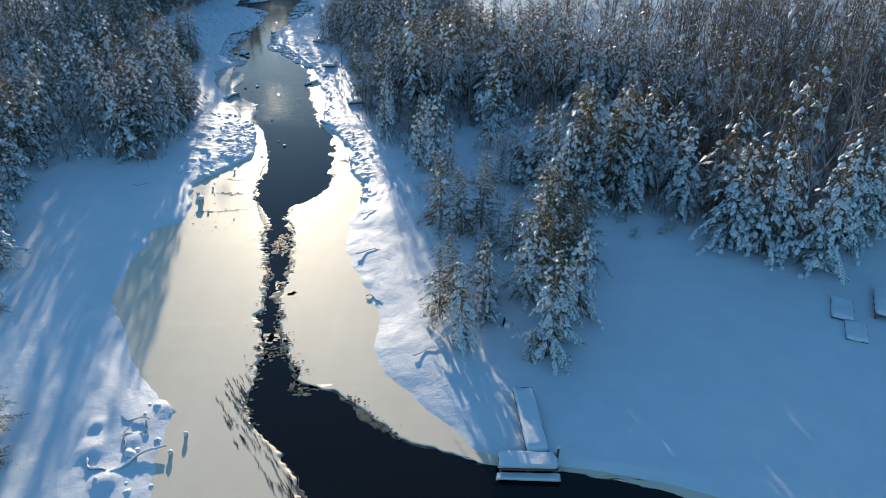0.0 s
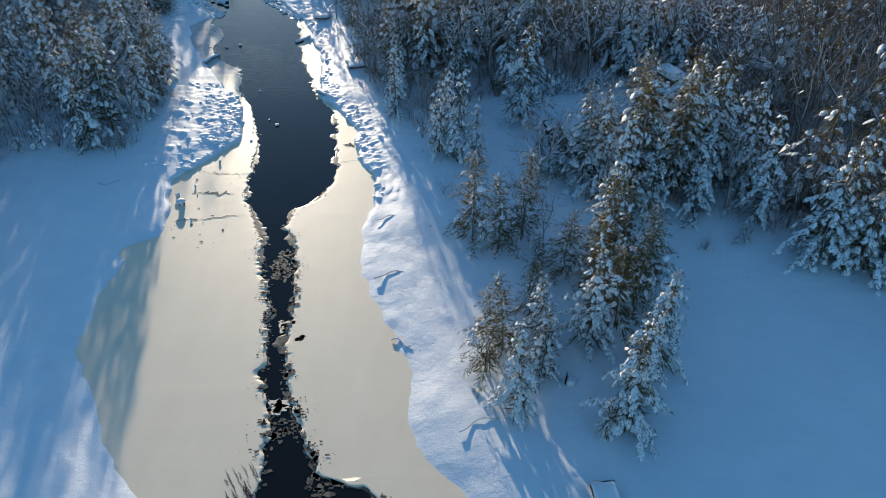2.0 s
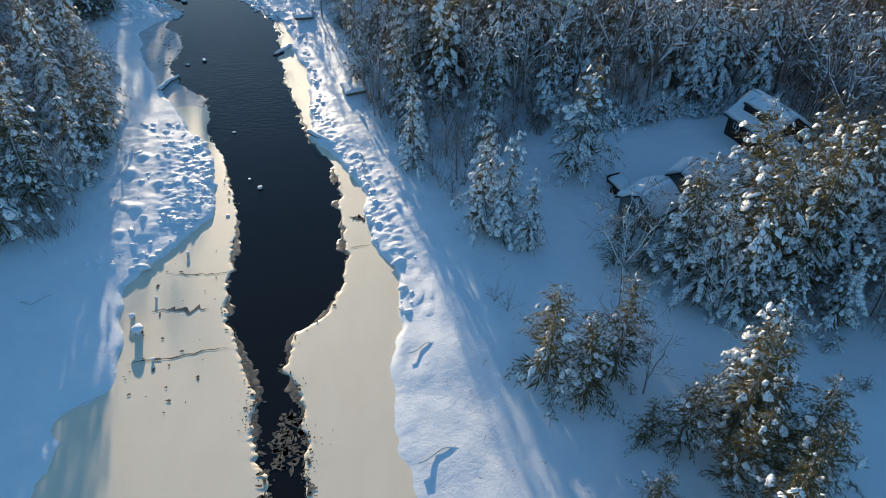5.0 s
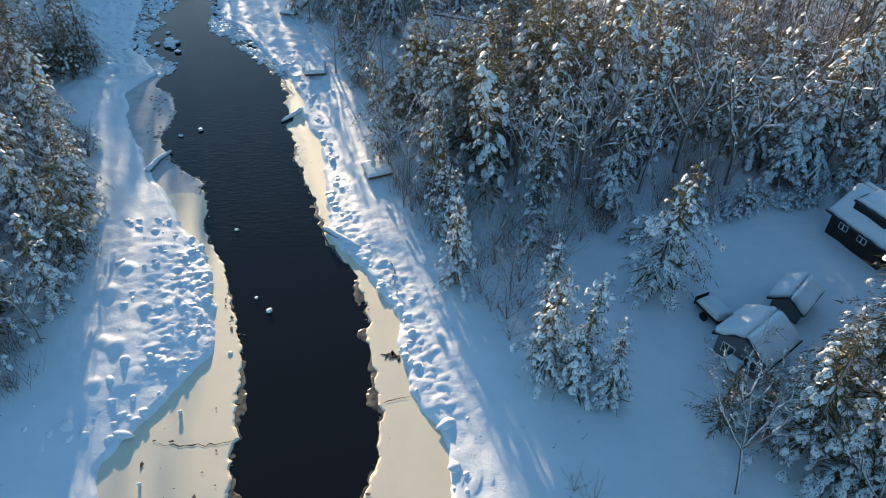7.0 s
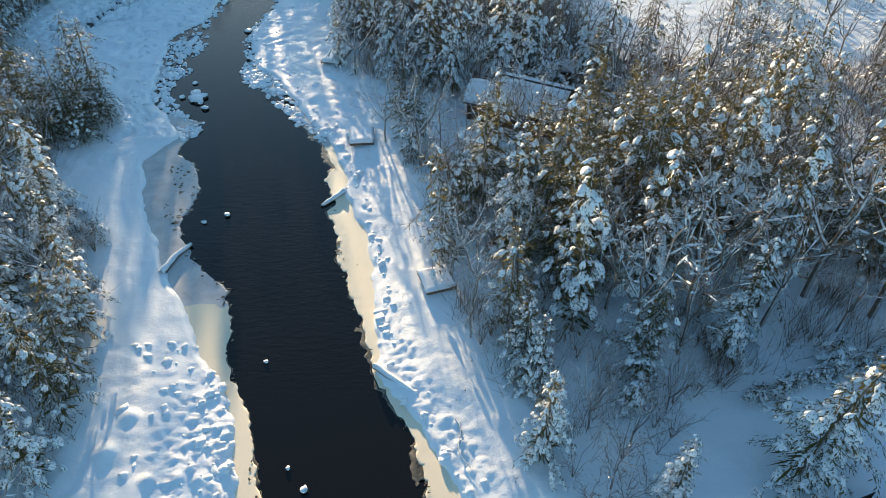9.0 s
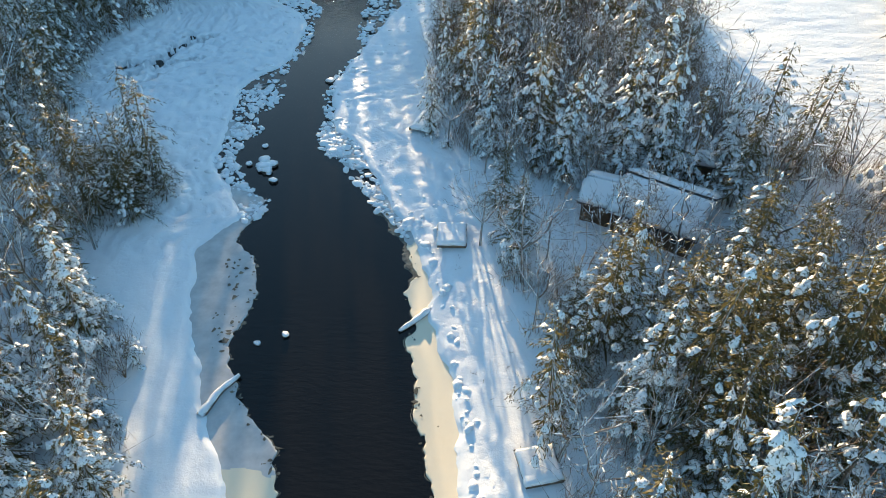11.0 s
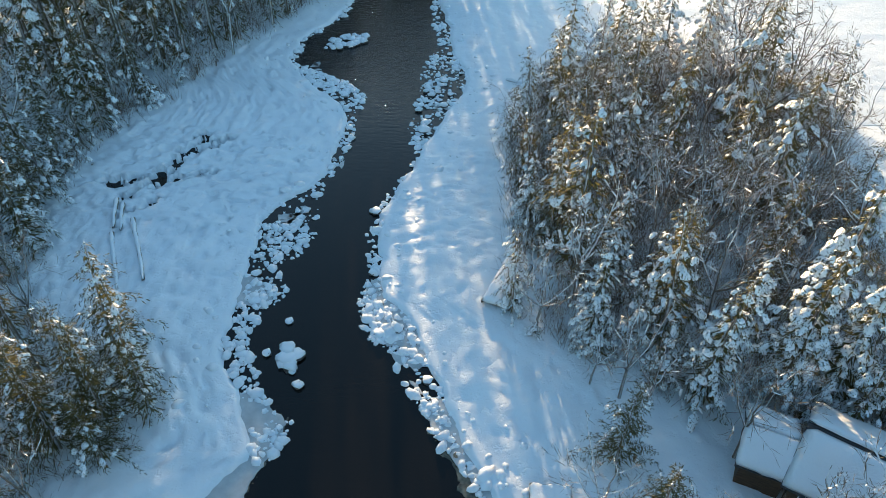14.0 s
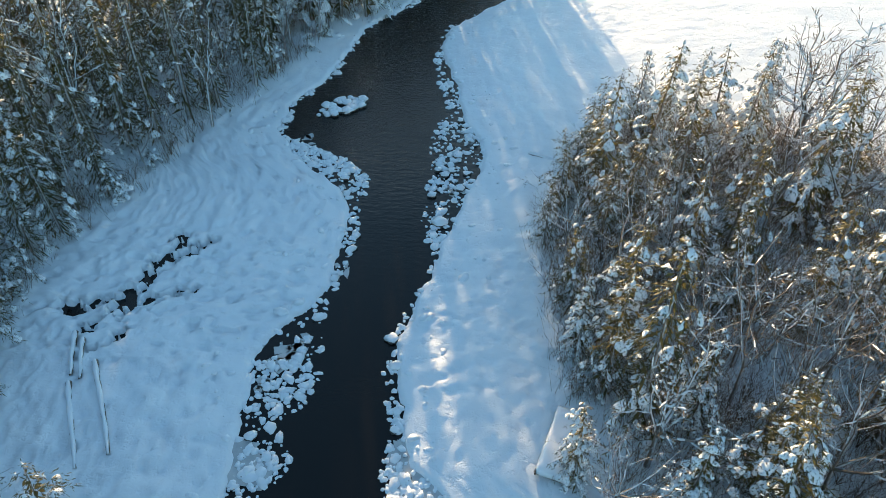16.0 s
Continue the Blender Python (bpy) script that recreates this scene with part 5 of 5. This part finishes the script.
def log(x0, y0, x1, y1, r, name="fallen_log", label="snow-covered fallen log lying on the bank", lift=0.0, snow=True, bend=0.1):
    """A tapered, slightly bent log between two points, with snow along its top."""
    mid = Vector(((x0 + x1) / 2, (y0 + y1) / 2, 0))
    ob = thing(name, Matrix.Translation((mid.x, mid.y, ground_z(mid.x, mid.y) + lift)), label, "log", "fallen logs")
    n = 9
    d = Vector((x1 - x0, y1 - y0, 0))
    side = Vector((-d.y, d.x, 0)).normalized()
    pts = [d * (i / (n - 1) - 0.5) + side * bend * math.sin(i * 0.8 + x0) + Vector((0, 0, r * 0.5 + 0.03 * math.sin(i * 1.7))) for i in range(n)]
    rad = np.linspace(r, r * 0.55, n)
    hp = Heap()
    tube(hp, [tuple(p) for p in pts], rad, 8)
    v, f = hp.arrays()
    part("trunk", mesh_of("trunk", v, f, BARK), None, ob)
    if snow:
        hp = Heap()
        tube(hp, [(p.x, p.y, p.z + q * 0.75) for p, q in zip(pts, rad)], [q * (0.95 + 0.2 * math.sin(i * 2.3)) * (0.5 if i in (0, n - 1) else 1) for i, q in enumerate(rad)], 8)
        v, f = hp.arrays()
        part("snow_cover", mesh_of("snow_cover", v, f, LOAD), None, ob)


for x0, y0, x1, y1, r in [(-55.4, 145.9, -53.9, 142.4, 0.2), (-53.8, 141.9, -50.4, 136.1, 0.2), (-54.6, 145.4, -53.2, 142.2, 0.17), (-52.9, 143.7, -48.9, 137.2, 0.2), (-25.4, 171.4, -21.3, 169.8, 0.2), (-17.1, 96.8, -14.5, 94.6, 0.22),
                          (-56.4, 162.2, -54.6, 162.4, 0.12), (11.1, 92.1, 13.0, 92.3, 0.12), (16.3, 71.6, 16.7, 70.0, 0.16), (16.9, 69.9, 19.2, 71.2, 0.16), (-20.4, 116.2, -22.2, 114.1, 0.24)]:
    log(x0, y0, x1, y1, r, lift=-0.1, bend=0.03)
for x0, y0, x1, y1, r in [(-33.3, 106.0, -31.9, 109.3, 0.26)]:
    log(x0, y0, x1, y1, r, "driftwood", "snow-capped driftwood log frozen into the ice")
for x0, y0, x1, y1, r in [(-21.6, 32.2, -18.4, 34.8, 0.1), (-23.2, 33.2, -21.6, 32.2, 0.09), (-22.4, 37.3, -20.3, 37.0, 0.07), (-20.3, 37.0, -20.6, 35.4, 0.06), (-21.2, 34.2, -21.4, 36.6, 0.06),
                          (-2.0, 44.5, 0.8, 45.6, 0.05), (-8.2, 60.4, -5.2, 61.2, 0.06), (-35.5, 74.5, -33.6, 75.0, 0.05), (-6.5, 53.2, -5.0, 52.5, 0.06), (-8.5, 68.6, -6.2, 69.2, 0.05), (-12.1, 92.4, -11.4, 89.1, 0.05)]:
    log(x0, y0, x1, y1, r, "fallen_branch", "bare fallen branch half buried in snow", 0.04, r > 0.08, 0.25)


# ---- stones, stumps and river ice ----
def blob(seed, sub, rx, ry, rz, rough, flat=None):
    bm = bmesh.new()
    bmesh.ops.create_icosphere(bm, subdivisions=sub, radius=1.0)
    for v in bm.verts:
        k = 1 + rough * noise.noise(v.co * 1.3 + Vector((seed * 3.7, seed, 0))) + rough * 0.5 * noise.noise(v.co * 3.1 + Vector((0, seed * 2.1, 5)))
        v.co = Vector((v.co.x * rx * k, v.co.y * ry * k, v.co.z * rz * k))
        if flat is not None and v.co.z < flat:
            v.co.z = flat
    return bm


STONE_FORMS = []
for q in range(5):
    stone = bm_mesh("stone", blob(q + 1, 2, 0.5, 0.42 + 0.05 * (q % 3), 0.3, 0.5, -0.25), ROCK)
    cap = bm_mesh("snow_cap", blob(q + 11, 2, 0.5, 0.43 + 0.05 * (q % 3), 0.24, 0.45, -0.06), LOAD, True)
    STONE_FORMS.append((stone, cap))


def snowy_stone(x, y, s, z=0.0, stone_only=False):
    form = STONE_FORMS[int(rng.integers(5))]
    ob = thing("snow_capped_stone", pose(x, y, z, 0, 0, rng.uniform(0, 360)) @ Matrix.Diagonal((s, s, s * rng.uniform(0.7, 1.1), 1)), "dark river stone with a round cap of snow", "rock", "snow-capped stones")
    part("stone", form[0], None, ob)
    cap_ob = part("snow_cap", form[1], None, ob)
    cap_ob.location = (0, 0, 0.22)


def bank(y, side):
    wl, wr, sl, sr = edges(np.array([y]))
    return float(wl[0]) if side < 0 else float(wr[0])


def strip_point(side, y0, y1, over):
    """A random spot in the stony strip between the snow and the open water."""
    while True:
        y = rng.uniform(y0, y1)
        wl, wr, sl, sr = (float(v[0]) for v in edges(np.array([y])))
        inner, outer = (sl, wl) if side < 0 else (sr, wr)
        if rng.random() * 3.5 < abs(outer - inner) * (0.35 + rise(0.5 + 2 * float(fbm(y * 0.5, side * 7.0, 61, 2)))):
            f = -0.12 + (1.12 + over) * rng.random() ** 0.8
            return inner + (outer - inner) * f, y


for side, y0, y1, count in [(-1, 126, 165, 80), (-1, 164, 184, 60), (1, 124, 160, 62), (1, 158, 184, 62), (-1, 184, 206, 8)]:
    for _ in range(count):
        x, y = strip_point(side, y0, y1, 0.1)
        snowy_stone(x, y, float(np.clip(rng.lognormal(-0.92, 0.42), 0.18, 0.9)), rng.uniform(-0.06, 0.06))
drifts = Heap()
for side, y0, y1, count, wide in [(1, 72, 126, 110, 0.8), (-1, 78, 99, 110, 2.6), (-1, 30, 39, 14, 1.6), (-1, 126, 200, 80, 2.0), (1, 126, 200, 80, 2.0)]:
    for _ in range(count):
        y = rng.uniform(y0, y1)
        wl, wr, sl, sr = (float(v[0]) for v in edges(np.array([y])))
        d = 0.25 + abs(float(rng.normal(0, wide)))
        x = sr + d if side > 0 else sl - d
        r = float(np.clip(rng.lognormal(-1.65, 0.45), 0.08, 0.42))
        a = rng.uniform(0, 6.283)
        lump(drifts, np.array([x, y, ground_z(x, y)]), np.array([math.cos(a), math.sin(a), 0]) * r * rng.uniform(1.0, 1.6), np.array([-math.sin(a), math.cos(a), 0]) * r, np.array([0, 0, r * 0.5]), rng, 0.4, True)
tagged(new("snow_lumps", mesh_of("snow_lumps", *drifts.arrays(), LOAD)), "rounded lumps of snow over stones on the bank", "snow", kind="stuff")
stalks = Heap()
for _ in range(70):
    y = rng.uniform(52, 128)
    x = float(edges(np.array([y]))[3][0]) + rng.uniform(1.5, 9)
    z = ground_z(x, y)
    for _ in range(int(rng.integers(3, 7))):
        o = unit(np.array([rng.normal(0, 0.5), rng.normal(0, 0.5), 1.0]))
        needle(stalks, np.array([x + rng.normal(0, 0.12), y + rng.normal(0, 0.12), z - 0.03]), o, unit(np.cross(o, np.array([1.0, 0.3, 0]))), rng.uniform(0.1, 0.4), 0.02)
tagged(new("dry_weeds", mesh_of("dry_weeds", *stalks.arrays(), WOOD, False)), "dry brown weed stalks poking through the bank snow", "weeds", kind="stuff")
grit = Heap()
for side, y0, y1, count in [(-1, 124, 165, 520), (-1, 164, 184, 420), (1, 124, 160, 420), (1, 158, 184, 380), (-1, 184, 206, 60), (1, 184, 204, 60)]:
    for _ in range(count):
        x, y = strip_point(side, y0, y1, 0.3)
        c = np.array([x, y, 0.02])
        r = float(np.clip(rng.lognormal(-1.95, 0.5), 0.06, 0.4))
        a = rng.uniform(0, 6.283)
        lump(grit, c, np.array([math.cos(a), math.sin(a), 0]) * r * rng.uniform(1.0, 1.7), np.array([-math.sin(a), math.cos(a), 0]) * r, np.array([0, 0, r * 0.75]), rng, 0.45, True)
tagged(new("snowy_pebbles", mesh_of("snowy_pebbles", *grit.arrays(), LOAD)), "small snow-covered stones scattered along the waterline", "rock", kind="stuff")
for x, y, s in [(-31.5, 112.1, 0.5), (-20.6, 88.2, 0.45), (-24.2, 97.5, 0.35), (-29.8, 113, 0.5), (-38.2, 132.4, 0.6), (-35.4, 130.2, 0.7), (-37.6, 135.4, 0.6), (-36.7, 132.2, 1.3), (-36.9, 132.9, 1.2), (-36.4, 131.6, 1.1), (-36.3, 132.5, 1.2), (-36.9, 131.8, 0.9), (-36.1, 131.2, 0.5), (-22.8, 84.5, 0.3),
                (-21.7, 89.6, 0.3), (-34.3, 148.2, 1.0), (-32.4, 161, 1.3), (-42.6, 163, 0.8)]:
    snowy_stone(x, y, s, 0.02)
for k in range(40):
    a = rng.uniform(0, 6.283)
    q = math.sqrt(rng.random())
    u, v = 2.9 * q * math.cos(a), 1.35 * q * math.sin(a)
    snowy_stone(-44.2 + 0.75 * u - 0.66 * v, 178.4 + 0.66 * u + 0.75 * v, rng.uniform(0.5, 1.2), 0.0)


def stump(x, y, r, h):
    ob = thing("tree_stump", Matrix.Translation((x, y, 0.03)), "short stump with a round cap of snow frozen into the ice", "stump", "snow-capped stumps")
    hp = Heap()
    tube(hp, [(0, 0, -0.2), (0.01, 0, h * 0.5), (0, 0.01, h)], [r * 1.1, r, r * 0.9], 9)
    v, f = hp.arrays()
    part("stem", mesh_of("stem", v, f, BARK), None, ob)
    part("snow_cap", bm_mesh("snow_cap", blob(x, 2, r * 1.45, r * 1.4, r * 0.8, 0.25, -0.05), LOAD, True), None, ob).location = (0, 0, h + 0.02)


for x, y, r, h in [(-26.8, 71.7, 0.28, 0.45), (-25.1, 79.8, 0.1, 0.18), (-26.4, 75, 0.08, 0.16), (-25.3, 69.2, 0.09, 0.12), (-27.6, 73.2, 0.16, 0.25), (-17.4, 35.9, 0.13, 0.22), (-17.9, 34.2, 0.14, 0.2)]:
    stump(x, y, r, h)


def plates(name, label, mat, items, z, thick=0.0):
    """Many small uneven flat pieces in one mesh: (x, y, radius)."""
    V, F, n = [], [], 0
    for x, y, r in items:
        k = int(rng.integers(9, 13))
        a = np.sort(rng.uniform(0, 6.283, k))
        q = r * rng.uniform(0.6, 1.2, k)
        st = rng.uniform(0.6, 1.5)
        ring = np.stack([x + q * np.cos(a) * st, y + q * np.sin(a) / st, np.full(k, z)], 1)
        pts = [[(x, y, z)], ring]
        if thick:
            low = ring.copy()
            low[:, 2] = z - thick
            pts.append(low)
        V.append(np.concatenate(pts))
        for i in range(k):
            j = (i + 1) % k
            F.append((n, n + 1 + i, n + 1 + j))
            if thick:
                F += [(n + 1 + i, n + 1 + k + i, n + 1 + k + j), (n + 1 + i, n + 1 + k + j, n + 1 + j)]
        n += len(V[-1])
    tagged(new(name, mesh_of(name, np.concatenate(V), np.array(F), mat, False)), label, "ice", kind="stuff")


SKIM = [(-15.8, 62.3, 1.0, 2.2, 70, False), (-14.2, 55.2, 0.8, 1.0, 14, True), (-13.9, 57.6, 0.9, 0.7, 14, False), (-13.8, 46.9, 0.6, 0.5, 16, True), (-13.4, 45.0, 1.0, 1.0, 34, False),
        (-10.0, 40.9, 1.1, 0.9, 30, False), (-8.6, 41.2, 1.2, 0.5, 16, False), (-13.2, 53.0, 0.4, 0.8, 8, True)]
floes, holes, slush = [], [], []
for side in (-1, 1):
    for _ in range(560):
        y = float(rng.choice([rng.uniform(36, 71), rng.uniform(36, 130)]))
        if side > 0 and rng.random() < 0.35:
            y = rng.uniform(39, 50)
        e = bank(y, side)
        r = float(np.clip(rng.lognormal(-2.1, 0.55), 0.04, 0.45))
        crowd = 1.0 if (y < 50 or 62 < y < 70) else 0.5
        d = float(rng.exponential(0.42 * crowd + 0.05))
        if float(fbm(y * 0.45, side * 3.0, 71, 2)) > (-0.25 if y < 72 else 0.15):
            holes.append((e + side * d, y + float(rng.normal(0, 0.15)), r * math.exp(-d * 0.9) * 0.8))
        if rng.random() < 0.3:
            slush.append((e - side * abs(rng.normal(0, 0.2)), y, r * 0.8))
for cx, cy, rx, ry, count, big in SKIM:
    for _ in range(count):
        a, q = rng.uniform(0, 6.283), math.sqrt(rng.random())
        (floes if big and rng.random() < 0.75 else slush).append((cx + rx * q * math.cos(a), cy + ry * q * math.sin(a), rng.uniform(0.12, 0.3) * (1.5 if big else 1.0)))
for _ in range(34):
    y = rng.uniform(64, 80)
    holes.append((rng.uniform(-27, -22), y, float(np.clip(rng.lognormal(-2.6, 0.5), 0.03, 0.25))))
for _ in range(46):
    y = rng.uniform(111, 121)
    wl, wr, sl, sr = (float(v[0]) for v in edges(np.array([y])))
    holes.append((wl + (sl - wl) * rng.uniform(0.02, 0.55), y, float(np.clip(rng.lognormal(-2.2, 0.5), 0.05, 0.3))))
shelves = [(-41.2, 145.6, 1.3), (-41.6, 143.4, 0.9), (-40.6, 147.3, 0.9), (-39.6, 154.7, 0.9), (-31.2, 174.2, 1.1), (-31.5, 165.5, 0.9), (-30.4, 136.4, 1.3), (-29.0, 134.4, 1.0), (-42.2, 164.5, 0.9), (-46.0, 171.5, 1.0)]
shelves = [(x + rng.normal(0, 0.45) * r, y + rng.normal(0, 0.6) * r, r * rng.uniform(0.25, 0.55)) for x, y, r in shelves for _ in range(6)]
plates("bank_ice", "thin grey ice frozen between the bank stones", SHADE_GREY_ICE, shelves, 0.03, 0.05)
plates("ice_floes", "small broken floes of pale ice in the channel", ICE, floes, 0.05, 0.08)
plates("melt_holes", "dark melt holes along the edge of the ice", THIN, holes, 0.085)
plates("slush", "brown slush frozen along the open water", THIN, slush, 0.03, 0.05)


def ribbons(name, label, mat, lines, z):
    """Thin uneven bands laid on the ice along lines of points."""
    V, F, n = [], [], 0
    for pts, width in lines:
        pts = np.array(pts, float)
        k = np.linspace(0, len(pts) - 1, 14)
        x, y = np.interp(k, range(len(pts)), pts[:, 0]), np.interp(k, range(len(pts)), pts[:, 1])
        dx, dy = np.gradient(x), np.gradient(y)
        m = np.hypot(dx, dy)
        w = width * (0.4 + rng.random(14)) * np.sin(np.linspace(0.15, 3.0, 14)) * 0.5
        x, y = x + rng.normal(0, width * 0.5, 14), y + rng.normal(0, width * 0.5, 14)
        V += [np.stack([x - dy / m * w, y + dx / m * w, np.full(14, z)], 1), np.stack([x + dy / m * w, y - dx / m * w, np.full(14, z)], 1)]
        for i in range(13):
            F += [(n + i, n + 14 + i, n + 15 + i), (n + i, n + 15 + i, n + 1 + i)]
        n += 28
    tagged(new(name, mesh_of(name, np.concatenate(V), np.array(F), mat, False)), label, "ice", kind="stuff")


cracks = [([(-27.0, 69.0), (-24.4, 69.3), (-22.4, 69.7), (-20.6, 70.1)], 0.12), ([(-26.4, 73.7), (-24.7, 74.1), (-23.2, 73.7), (-22.5, 74.0)], 0.3),
          ([(-26.0, 77.7), (-23.8, 77.4), (-21.5, 77.5)], 0.1), ([(-12.7, 79.8), (-11.9, 79.9), (-10.9, 80.1)], 0.1), ([(-12.8, 83.8), (-11.9, 83.3), (-11.5, 82.9)], 0.45)]
for _ in range(110):
    y = rng.uniform(29, 42)
    x = bank(y, -1) - abs(rng.normal(0, 0.9)) - 0.05
    l = rng.uniform(0.3, 1.1)
    cracks.append(([(x - 0.55 * l, y + 0.8 * l), (x, y), (x + 0.5 * l, y - 0.9 * l)], rng.uniform(0.03, 0.1)))
ribbons("ice_cracks", "dark wet cracks and furrows in the river ice", THIN, cracks, 0.075)
